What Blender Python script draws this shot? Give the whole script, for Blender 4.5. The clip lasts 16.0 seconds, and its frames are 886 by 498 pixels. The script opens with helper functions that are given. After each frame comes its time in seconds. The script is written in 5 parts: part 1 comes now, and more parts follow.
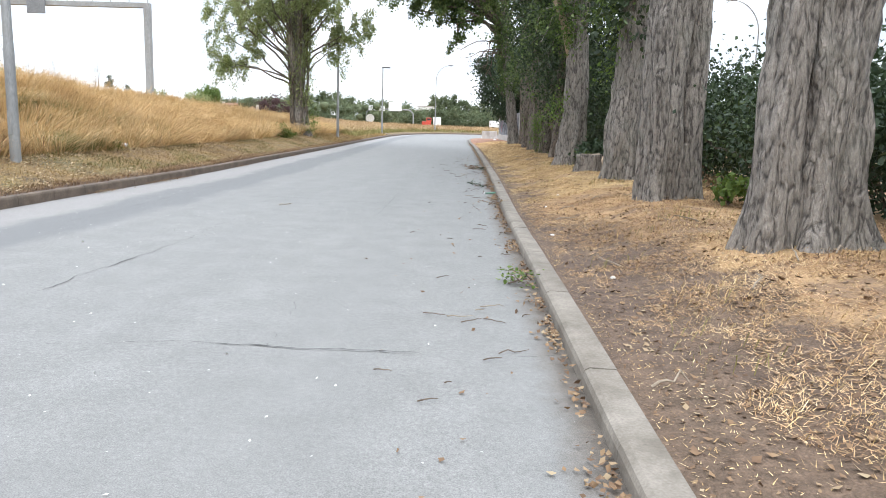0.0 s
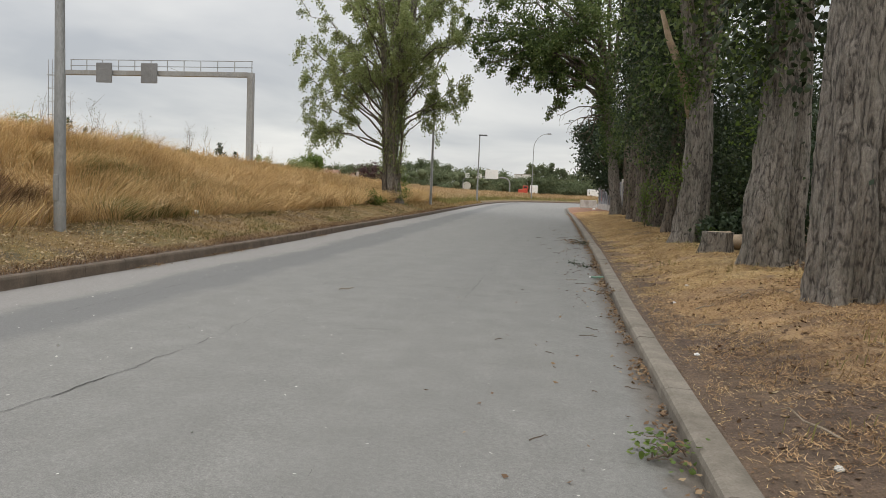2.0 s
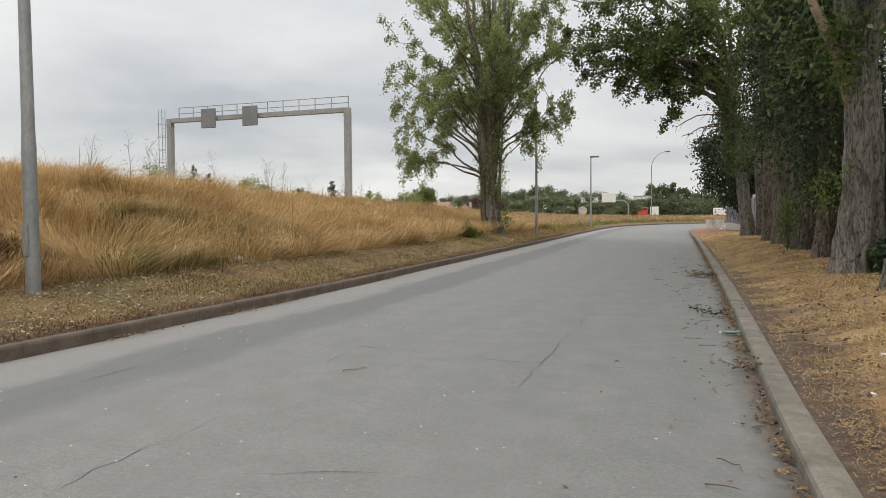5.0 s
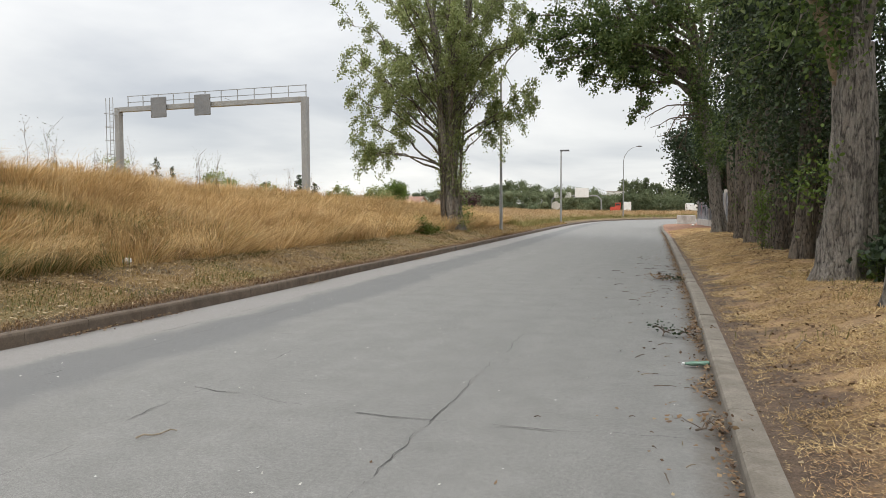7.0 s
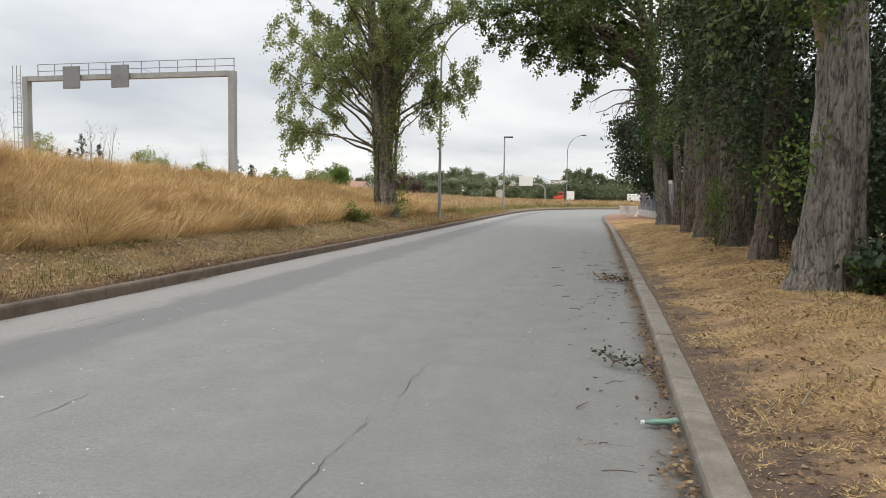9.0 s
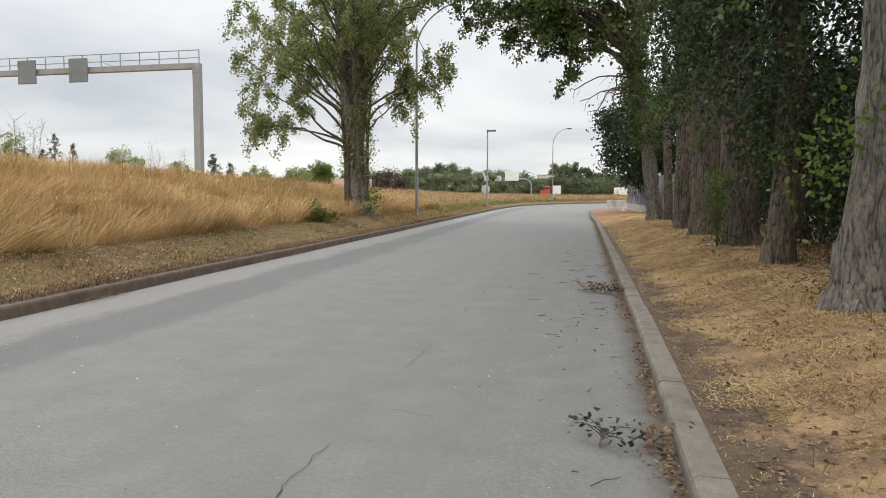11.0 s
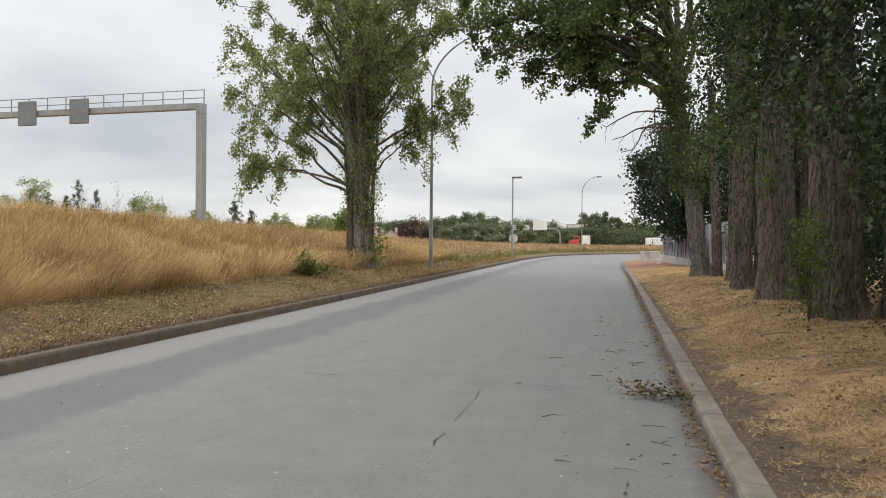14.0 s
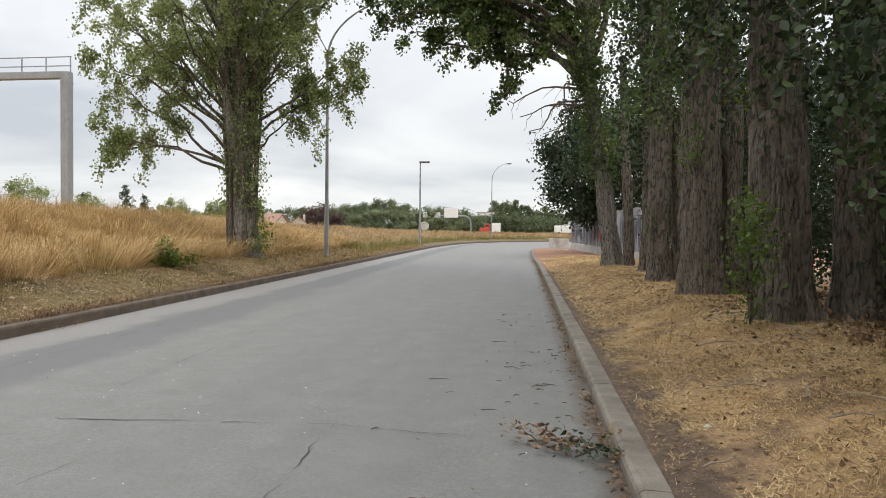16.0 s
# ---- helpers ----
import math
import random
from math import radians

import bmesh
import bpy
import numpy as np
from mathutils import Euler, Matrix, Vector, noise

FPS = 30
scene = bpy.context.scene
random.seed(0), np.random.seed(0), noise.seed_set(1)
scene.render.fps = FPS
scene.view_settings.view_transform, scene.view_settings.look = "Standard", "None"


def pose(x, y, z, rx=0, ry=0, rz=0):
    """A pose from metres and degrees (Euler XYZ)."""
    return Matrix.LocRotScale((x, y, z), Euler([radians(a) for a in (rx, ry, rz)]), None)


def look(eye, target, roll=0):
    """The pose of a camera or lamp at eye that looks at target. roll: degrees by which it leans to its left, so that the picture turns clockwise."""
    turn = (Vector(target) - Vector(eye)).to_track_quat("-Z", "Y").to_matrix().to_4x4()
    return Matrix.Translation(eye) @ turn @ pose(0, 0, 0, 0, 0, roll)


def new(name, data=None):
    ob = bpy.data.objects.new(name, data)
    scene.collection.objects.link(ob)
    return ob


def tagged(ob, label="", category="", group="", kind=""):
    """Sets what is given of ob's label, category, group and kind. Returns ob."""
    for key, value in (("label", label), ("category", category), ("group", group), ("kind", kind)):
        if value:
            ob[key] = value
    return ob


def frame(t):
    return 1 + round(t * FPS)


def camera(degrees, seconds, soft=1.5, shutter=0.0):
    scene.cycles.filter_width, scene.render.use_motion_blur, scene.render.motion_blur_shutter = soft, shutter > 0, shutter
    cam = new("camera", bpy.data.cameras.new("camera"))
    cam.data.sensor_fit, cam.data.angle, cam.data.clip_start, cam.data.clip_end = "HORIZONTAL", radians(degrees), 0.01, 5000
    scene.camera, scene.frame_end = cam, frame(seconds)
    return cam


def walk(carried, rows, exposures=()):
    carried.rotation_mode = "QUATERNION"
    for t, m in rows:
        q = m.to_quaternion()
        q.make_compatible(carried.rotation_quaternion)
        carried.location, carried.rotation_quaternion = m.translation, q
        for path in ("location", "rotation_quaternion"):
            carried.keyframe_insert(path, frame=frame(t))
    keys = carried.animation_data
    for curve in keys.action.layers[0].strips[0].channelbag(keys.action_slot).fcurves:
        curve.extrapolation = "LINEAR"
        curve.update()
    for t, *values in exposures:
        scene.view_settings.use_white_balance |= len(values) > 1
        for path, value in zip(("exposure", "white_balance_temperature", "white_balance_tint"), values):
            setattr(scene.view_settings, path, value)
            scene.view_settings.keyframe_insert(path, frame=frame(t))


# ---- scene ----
cam = camera(63.0, 16.0, soft=0.65)
EXPOSURES = [(0.0, 0.94, 6300, 10), (0.5, 0.6, 6350, 10), (1.0, 0.22, 6550, 10), (1.5, 0.0, 6950, 10), (2.0, -0.05, 7100, 10), (3.0, -0.18, 7050, 10), (3.5, -0.24, 7000, 10), (4.0, -0.27, 7000, 10), (4.5, -0.13, 7000, 10), (5.0, -0.02, 7050, 10), (7.5, 0.23, 7000, 10), (13.5, 0.2, 6950, 10), (14.0, 0.12, 6950, 10), (15.0, 0.22, 6900, 10), (16.0, 0.25, 6900, 10)]
PATH = [
    (0, (0.192, -0.082, 1.471), (0.118, 1.888, 1.135), 1.9),
    (0.5, (0.193, 0.576, 1.521), (-0.017, 2.548, 1.263), 1.2),
    (1, (0.106, 1.285, 1.52), (-0.157, 3.257, 1.322), 1.9),
    (1.5, (0.13, 1.871, 1.525), (-0.156, 3.843, 1.352), 1.5),
    (2, (0.052, 2.445, 1.515), (-0.289, 4.408, 1.351), 2.5),
    (2.5, (0.024, 3.06, 1.528), (-0.476, 4.99, 1.377), 1.2),
    (3, (-0.077, 3.553, 1.536), (-0.978, 5.336, 1.448), 0.4),
    (3.5, (-0.008, 4.064, 1.541), (-1.008, 5.795, 1.514), -2.7),
    (4, (-0.134, 4.618, 1.548), (-1.056, 6.391, 1.468), -1.7),
    (4.5, (-0.026, 5.335, 1.537), (-0.729, 7.206, 1.465), -2.2),
    (5, (0.165, 5.952, 1.553), (-0.496, 7.838, 1.463), -0.4),
    (5.2, (0.214, 6.145, 1.549), (-0.396, 8.047, 1.447), -2.9),
    (7.3, (0.32, 8.728, 1.565), (-0.249, 10.643, 1.462), 0.7),
    (7.5, (0.298, 8.972, 1.541), (-0.193, 10.911, 1.496), 2.1),
    (8, (0.252, 9.585, 1.548), (-0.168, 11.537, 1.43), -0.1),
    (8.5, (0.285, 10.184, 1.556), (-0.257, 12.106, 1.45), 0.4),
    (9, (0.206, 10.74, 1.575), (-0.242, 12.683, 1.433), 0.9),
    (9.2, (0.258, 10.957, 1.563), (-0.165, 12.905, 1.398), 0.7),
    (11.3, (0.22, 13.532, 1.596), (-0.2, 15.482, 1.45), 0.0),
    (11.5, (0.241, 13.857, 1.567), (-0.258, 15.792, 1.484), -1.1),
    (12, (0.243, 14.462, 1.572), (-0.381, 16.361, 1.501), 1.9),
    (12.5, (0.117, 15.054, 1.612), (-0.456, 16.967, 1.513), 3.1),
    (13, (0.043, 15.767, 1.582), (-0.687, 17.618, 1.374), 2.1),
    (13.5, (0.014, 16.438, 1.584), (-0.403, 18.389, 1.446), 2.2),
    (14, (0.002, 16.996, 1.64), (-0.493, 18.934, 1.622), 0.5),
    (14.5, (-0.016, 17.588, 1.616), (-0.421, 19.547, 1.593), 0.0),
    (15, (0.061, 18.292, 1.612), (-0.365, 20.245, 1.581), 2.1),
    (15.5, (0.057, 18.937, 1.577), (-0.318, 20.9, 1.517), 1.0),
    (16, (0.062, 19.679, 1.605), (-0.196, 21.662, 1.555), 0.6),
]
walk(cam, [(t, look(eye, target, roll)) for t, eye, target, roll in PATH], EXPOSURES)

# ---- exposure and daylight ----
sky_world = bpy.data.worlds.new("overcast_sky")
scene.world = sky_world
sky_world.use_nodes = True
SUN_UP, SUN_AROUND = 52.0, 150.0


def build_sky(nt):
    nt.nodes.clear()
    N, L = nt.nodes, nt.links
    tc = N.new("ShaderNodeTexCoord")
    sep = N.new("ShaderNodeSeparateXYZ")
    L.new(tc.outputs["Generated"], sep.inputs[0])

    def math_node(op, a, b=None):
        n = N.new("ShaderNodeMath")
        n.operation = op
        for i, v in enumerate((a, b)):
            if v is None:
                continue
            if isinstance(v, (int, float)):
                n.inputs[i].default_value = v
            else:
                L.new(v, n.inputs[i])
        return n.outputs[0]
    up = math_node("MAXIMUM", sep.outputs[2], 0.0)
    depth = math_node("ADD", up, 0.16)
    comb = N.new("ShaderNodeCombineXYZ")
    L.new(math_node("DIVIDE", sep.outputs[0], depth), comb.inputs[0])
    L.new(math_node("DIVIDE", sep.outputs[1], depth), comb.inputs[1])
    big = N.new("ShaderNodeTexNoise")
    big.inputs["Scale"].default_value, big.inputs["Detail"].default_value = 0.55, 6
    big.inputs["Distortion"].default_value = 0.4
    L.new(comb.outputs[0], big.inputs["Vector"])
    ramp = N.new("ShaderNodeValToRGB")
    ramp.color_ramp.elements[0].position, ramp.color_ramp.elements[0].color = 0.36, (0.50, 0.545, 0.62, 1)
    ramp.color_ramp.elements[1].position, ramp.color_ramp.elements[1].color = 0.62, (0.83, 0.865, 0.91, 1)
    L.new(big.outputs[0], ramp.inputs[0])
    # an overcast dome is about three times as bright overhead as at its rim
    grade = math_node("ADD", math_node("MULTIPLY", math_node("MULTIPLY", up, up), SKY_RISE), SKY_RIM)
    low = N.new("ShaderNodeMapRange")
    low.inputs["From Min"].default_value, low.inputs["From Max"].default_value = 0.0, 0.12
    low.inputs["To Min"].default_value, low.inputs["To Max"].default_value = 0.12, 0.0
    L.new(up, low.inputs["Value"])
    grade = math_node("ADD", grade, low.outputs[0])
    cloud = N.new("ShaderNodeVectorMath")
    cloud.operation = "SCALE"
    L.new(ramp.outputs[0], cloud.inputs[0])
    L.new(grade, cloud.inputs["Scale"])
    clear = N.new("ShaderNodeTexSky")
    clear.sky_type, clear.sun_disc = "NISHITA", False
    clear.sun_elevation, clear.sun_rotation = radians(SUN_UP), radians(SUN_AROUND)
    thin = N.new("ShaderNodeVectorMath")
    thin.operation = "SCALE"
    thin.inputs["Scale"].default_value = 0.012
    L.new(clear.outputs[0], thin.inputs[0])
    both = N.new("ShaderNodeVectorMath")
    L.new(cloud.outputs[0], both.inputs[0])
    L.new(thin.outputs[0], both.inputs[1])
    bg = N.new("ShaderNodeBackground")
    L.new(both.outputs[0], bg.inputs["Color"])
    out = N.new("ShaderNodeOutputWorld")
    L.new(bg.outputs[0], out.inputs[0])


SKY_RIM, SKY_RISE = 0.86, 2.55
build_sky(sky_world.node_tree)
sun = new("sun", bpy.data.lights.new("sun", "SUN"))
sun.data.energy, sun.data.angle, sun.data.color = 0.5, radians(25), (1.0, 0.96, 0.9)
sun.matrix_world = look((40, -30, 60), (20, -10, 0))
sun.rotation_euler = Euler((radians(90 - SUN_UP), 0, radians(180 - SUN_AROUND)))

# ---- materials ----


def material(name):
    m = bpy.data.materials.new(name)
    m.use_nodes = True
    nt = m.node_tree
    return m, nt, nt.nodes["Principled BSDF"]


def coords(nt, stretch=(1, 1, 1), kind="Object"):
    tc = nt.nodes.new("ShaderNodeTexCoord")
    mp = nt.nodes.new("ShaderNodeMapping")
    mp.inputs["Scale"].default_value = stretch
    nt.links.new(tc.outputs[kind], mp.inputs["Vector"])
    return mp.outputs[0]


def world_coords(nt, stretch=(1, 1, 1)):
    geo = nt.nodes.new("ShaderNodeNewGeometry")
    mp = nt.nodes.new("ShaderNodeMapping")
    mp.inputs["Scale"].default_value = stretch
    nt.links.new(geo.outputs["Position"], mp.inputs["Vector"])
    return mp.outputs[0]


def noisy(nt, vec, scale, detail=5, rough=0.6):
    n = nt.nodes.new("ShaderNodeTexNoise")
    n.inputs["Scale"].default_value, n.inputs["Detail"].default_value, n.inputs["Roughness"].default_value = scale, detail, rough
    nt.links.new(vec, n.inputs["Vector"])
    return n.outputs[0]


def ramped(nt, fac, stops):
    r = nt.nodes.new("ShaderNodeValToRGB")
    e = r.color_ramp.elements
    while len(e) < len(stops):
        e.new(0.5)
    for i, (p, c) in enumerate(stops):
        e[i].position = p
        e[i].color = (*c, 1) if len(c) == 3 else c
    nt.links.new(fac, r.inputs[0])
    return r.outputs[0]


def grey(p):
    return (p, p, p)


def blend(nt, fac, a, b, mode="MIX"):
    n = nt.nodes.new("ShaderNodeMix")
    n.data_type, n.blend_type = "RGBA", mode
    for i, v in ((0, fac), (6, a), (7, b)):
        if isinstance(v, (int, float)):
            n.inputs[i].default_value = v
        elif isinstance(v, tuple):
            n.inputs[i].default_value = (*v, 1)
        else:
            nt.links.new(v, n.inputs[i])
    return n.outputs[2]


def calc(nt, op, a, b=0.0, clamp=False):
    n = nt.nodes.new("ShaderNodeMath")
    n.operation, n.use_clamp = op, clamp
    for i, v in enumerate((a, b)):
        if isinstance(v, (int, float)):
            n.inputs[i].default_value = v
        else:
            nt.links.new(v, n.inputs[i])
    return n.outputs[0]


def step_to(nt, v, lo, hi):
    n = nt.nodes.new("ShaderNodeMapRange")
    n.inputs["From Min"].default_value, n.inputs["From Max"].default_value = lo, hi
    nt.links.new(v, n.inputs["Value"])
    return n.outputs[0]


def bumped(nt, bsdf, height, strength=0.4, distance=0.01):
    b = nt.nodes.new("ShaderNodeBump")
    b.inputs["Strength"].default_value, b.inputs["Distance"].default_value = strength, distance
    nt.links.new(height, b.inputs["Height"])
    nt.links.new(b.outputs[0], bsdf.inputs["Normal"])


def plain_surface(name, dark, light, scale=6, fine=60, rough=0.8, metal=0.0, bump=0.3, dist=0.005, stretch=(1, 1, 1), stain=None, per_object=0.0):
    """Two-scale mottled surface: broad patches, fine grain and optional stains."""
    m, nt, b = material(name)
    vec = world_coords(nt, stretch)
    big, small = noisy(nt, vec, scale), noisy(nt, vec, fine, 3)
    col = ramped(nt, big, [(0.3, dark), (0.7, light)])
    col = blend(nt, 0.5, col, ramped(nt, small, [(0.25, grey(0.3)), (0.75, grey(0.72))]), "OVERLAY")
    if stain:
        col = blend(nt, ramped(nt, noisy(nt, vec, scale * 0.45, 6, 0.7), [(0.5, grey(0)), (0.66, grey(0.8))]), col, stain)
    if per_object:
        info = nt.nodes.new("ShaderNodeObjectInfo")
        k = calc(nt, "ADD", calc(nt, "MULTIPLY", info.outputs["Random"], per_object), 1 - per_object / 2)
        cc = nt.nodes.new("ShaderNodeCombineXYZ")
        for i in range(3):
            nt.links.new(k, cc.inputs[i])
        col = blend(nt, 1.0, col, cc.outputs[0], "MULTIPLY")
    nt.links.new(col, b.inputs["Base Color"])
    b.inputs["Roughness"].default_value, b.inputs["Metallic"].default_value = rough, metal
    bumped(nt, b, small, bump, dist)
    return m


def foliage(name, colours, through_light=0.35, rough=0.55, patch=0.5):
    """Leaves or blades: colour varies leaf by leaf and in broad patches; light passes through."""
    m, nt, b = material(name)
    geo = nt.nodes.new("ShaderNodeNewGeometry")
    n = len(colours)
    mixed = calc(nt, "ADD", calc(nt, "MULTIPLY", geo.outputs["Random Per Island"], 0.55),
                 calc(nt, "MULTIPLY", step_to(nt, noisy(nt, geo.outputs["Position"], patch, 3), 0.3, 0.7), 0.45))
    col = ramped(nt, mixed, [(0.08 + 0.84 * i / max(1, n - 1), c) for i, c in enumerate(colours)])
    nt.links.new(col, b.inputs["Base Color"])
    b.inputs["Roughness"].default_value = rough
    b.inputs["Specular IOR Level"].default_value = 0.35
    tr = nt.nodes.new("ShaderNodeBsdfTranslucent")
    nt.links.new(col, tr.inputs["Color"])
    ms = nt.nodes.new("ShaderNodeMixShader")
    ms.inputs[0].default_value = through_light
    nt.links.new(b.outputs[0], ms.inputs[1])
    nt.links.new(tr.outputs[0], ms.inputs[2])
    nt.links.new(ms.outputs[0], nt.nodes["Material Output"].inputs["Surface"])
    return m


def make_asphalt():
    """Weathered asphalt: pale strip by the old gutter, a darker mended strip beside it, wheel polish, stones and stains."""
    m, nt, b = material("asphalt")
    uv = nt.nodes.new("ShaderNodeUVMap")
    uv.uv_map = "across"
    sep = nt.nodes.new("ShaderNodeSeparateXYZ")
    nt.links.new(uv.outputs[0], sep.inputs[0])
    vec = world_coords(nt)
    wander = calc(nt, "MULTIPLY", calc(nt, "SUBTRACT", noisy(nt, world_coords(nt, (1, 0.5, 1)), 0.9, 6, 0.65), 0.5), 1.1)
    u = calc(nt, "ADD", sep.outputs[0], wander)
    grain = noisy(nt, vec, 130, 2)
    mid = noisy(nt, vec, 2.2, 6, 0.65)
    long = noisy(nt, world_coords(nt, (1.6, 0.12, 1)), 1.0, 4)
    col = ramped(nt, mid, [(0.3, (0.172, 0.168, 0.156)), (0.7, (0.216, 0.211, 0.198))])
    col = blend(nt, ramped(nt, long, [(0.35, grey(0)), (0.7, grey(0.55))]), col, (0.164, 0.161, 0.151))
    dark_strip = calc(nt, "MULTIPLY", step_to(nt, u, 1.0, 1.2), calc(nt, "SUBTRACT", 1.0, step_to(nt, u, 2.0, 2.35)))
    col = blend(nt, calc(nt, "MULTIPLY", dark_strip, 0.75), col, (0.124, 0.124, 0.123))
    pale = calc(nt, "SUBTRACT", 1.0, step_to(nt, u, 0.85, 1.05))
    col = blend(nt, calc(nt, "MULTIPLY", pale, 0.6), col, (0.25, 0.232, 0.218))
    edge = calc(nt, "ADD", sep.outputs[1], calc(nt, "MULTIPLY", calc(nt, "SUBTRACT", noisy(nt, vec, 5, 5), 0.5), 0.28))
    col = blend(nt, calc(nt, "MULTIPLY", calc(nt, "SUBTRACT", 1.0, step_to(nt, edge, 0.06, 0.27)), 0.85), col, (0.10, 0.078, 0.058))
    col = blend(nt, 0.75, col, ramped(nt, grain, [(0.25, grey(0.26)), (0.8, grey(0.76))]), "OVERLAY")
    col = blend(nt, 0.35, col, ramped(nt, noisy(nt, vec, 28, 4, 0.7), [(0.3, grey(0.3)), (0.7, grey(0.7))]), "OVERLAY")
    vor = nt.nodes.new("ShaderNodeTexVoronoi")
    vor.inputs["Scale"].default_value = 38
    nt.links.new(vec, vor.inputs["Vector"])
    chip = calc(nt, "MULTIPLY", ramped(nt, vor.outputs["Distance"], [(0.10, grey(1)), (0.16, grey(0))]), step_to(nt, noisy(nt, vec, 9, 3), 0.58, 0.66))
    col = blend(nt, calc(nt, "MULTIPLY", chip, 0.7), col, (0.42, 0.41, 0.38))
    nt.links.new(col, b.inputs["Base Color"])
    b.inputs["Roughness"].default_value = 0.78
    bumped(nt, b, calc(nt, "ADD", grain, calc(nt, "MULTIPLY", mid, 0.5)), 0.45, 0.006)
    return m


def make_bark(name, dark, light, moss):
    """Furrowed bark: long wandering vertical fissures with shade painted in, between paler plates, with weathered
    patches.
    """
    m, nt, b = material(name)
    wob = nt.nodes.new("ShaderNodeVectorMath")
    nz = nt.nodes.new("ShaderNodeTexNoise")
    nz.inputs["Scale"].default_value = 3.0
    vec0 = world_coords(nt)
    nt.links.new(vec0, nz.inputs["Vector"])
    sc = nt.nodes.new("ShaderNodeVectorMath")
    sc.operation = "SCALE"
    sc.inputs["Scale"].default_value = 0.07
    nt.links.new(nz.outputs["Color"], sc.inputs[0])
    nt.links.new(vec0, wob.inputs[0])
    nt.links.new(sc.outputs[0], wob.inputs[1])
    mp = nt.nodes.new("ShaderNodeMapping")
    mp.inputs["Scale"].default_value = (11.5, 11.5, 2.1)
    nt.links.new(wob.outputs[0], mp.inputs["Vector"])
    n1 = noisy(nt, mp.outputs[0], 1.0, 2, 0.5)
    n2 = noisy(nt, mp.outputs[0], 2.3, 4, 0.6)
    ridge = calc(nt, "MULTIPLY", calc(nt, "ABSOLUTE", calc(nt, "SUBTRACT", n1, 0.5)), 7.0, True)
    ridge2 = calc(nt, "MULTIPLY", calc(nt, "ABSOLUTE", calc(nt, "SUBTRACT", n2, 0.5)), 6.0, True)
    plates = nt.nodes.new("ShaderNodeTexVoronoi")
    plates.feature = "DISTANCE_TO_EDGE"
    plates.inputs["Scale"].default_value = 1.0
    pm = nt.nodes.new("ShaderNodeMapping")
    pm.inputs["Scale"].default_value = (9.5, 9.5, 4.6)
    nt.links.new(wob.outputs[0], pm.inputs["Vector"])
    nt.links.new(pm.outputs[0], plates.inputs["Vector"])
    broken = calc(nt, "MULTIPLY", plates.outputs["Distance"], 5.0, True)
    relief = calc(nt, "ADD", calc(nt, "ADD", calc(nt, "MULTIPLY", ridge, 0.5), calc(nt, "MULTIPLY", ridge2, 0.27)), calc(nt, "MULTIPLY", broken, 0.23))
    # crease shade and ridge highlights are put into the colour by relief
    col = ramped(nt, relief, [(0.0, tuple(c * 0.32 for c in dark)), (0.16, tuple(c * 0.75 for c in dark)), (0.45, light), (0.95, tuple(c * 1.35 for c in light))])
    fine = noisy(nt, world_coords(nt, (1, 1, 0.4)), 55, 4, 0.7)
    col = blend(nt, 0.7, col, ramped(nt, fine, [(0.25, grey(0.25)), (0.75, grey(0.75))]), "OVERLAY")
    col = blend(nt, ramped(nt, noisy(nt, world_coords(nt), 1.3, 5), [(0.52, grey(0)), (0.72, grey(0.5))]), col, moss)
    nt.links.new(col, b.inputs["Base Color"])
    b.inputs["Roughness"].default_value = 0.92
    bumped(nt, b, calc(nt, "ADD", relief, calc(nt, "MULTIPLY", fine, 0.25)), 1.0, 0.04)
    return m


def make_verge(name, straw, earth, green, green_share, bare=None):
    m, nt, b = material(name)
    vec = world_coords(nt)
    fibre = noisy(nt, world_coords(nt, (1.5, 1, 1)), 45, 4, 0.7)
    patch = noisy(nt, vec, 1.1, 6, 0.65)
    col = blend(nt, ramped(nt, patch, [(0.40, grey(1)), (0.56, grey(0))]), straw, earth)
    col = blend(nt, ramped(nt, noisy(nt, vec, 0.55, 5, 0.7), [(1 - green_share - 0.08, grey(0)), (1 - green_share + 0.1, grey(0.6))]), col, green)
    if bare:
        uv = nt.nodes.new("ShaderNodeUVMap")
        uv.uv_map = "beside"
        sep = nt.nodes.new("ShaderNodeSeparateXYZ")
        nt.links.new(uv.outputs[0], sep.inputs[0])
        ragged = calc(nt, "ADD", sep.outputs[0], calc(nt, "MULTIPLY", calc(nt, "SUBTRACT", noisy(nt, vec, 1.6, 6, 0.7), 0.5), bare[2]))
        reach = calc(nt, "ADD", calc(nt, "MULTIPLY", calc(nt, "SUBTRACT", 1.0, step_to(nt, sep.outputs[1], 7.0, 12.0)), bare[0]), bare[1])
        soil = calc(nt, "SUBTRACT", 1.0, step_to(nt, calc(nt, "SUBTRACT", ragged, reach), -0.15, 0.15))
        col = blend(nt, calc(nt, "MULTIPLY", soil, 0.9), col, ramped(nt, noisy(nt, vec, 7, 6, 0.75), [(0.32, (0.042, 0.029, 0.022)), (0.68, (0.15, 0.10, 0.07))]))
    col = blend(nt, 0.8, col, ramped(nt, fibre, [(0.25, grey(0.22)), (0.78, grey(0.8))]), "OVERLAY")
    nt.links.new(col, b.inputs["Base Color"])
    b.inputs["Roughness"].default_value = 0.95
    bumped(nt, b, calc(nt, "ADD", fibre, calc(nt, "MULTIPLY", noisy(nt, vec, 14, 5, 0.7), 1.5)), 0.8, 0.02)
    return m


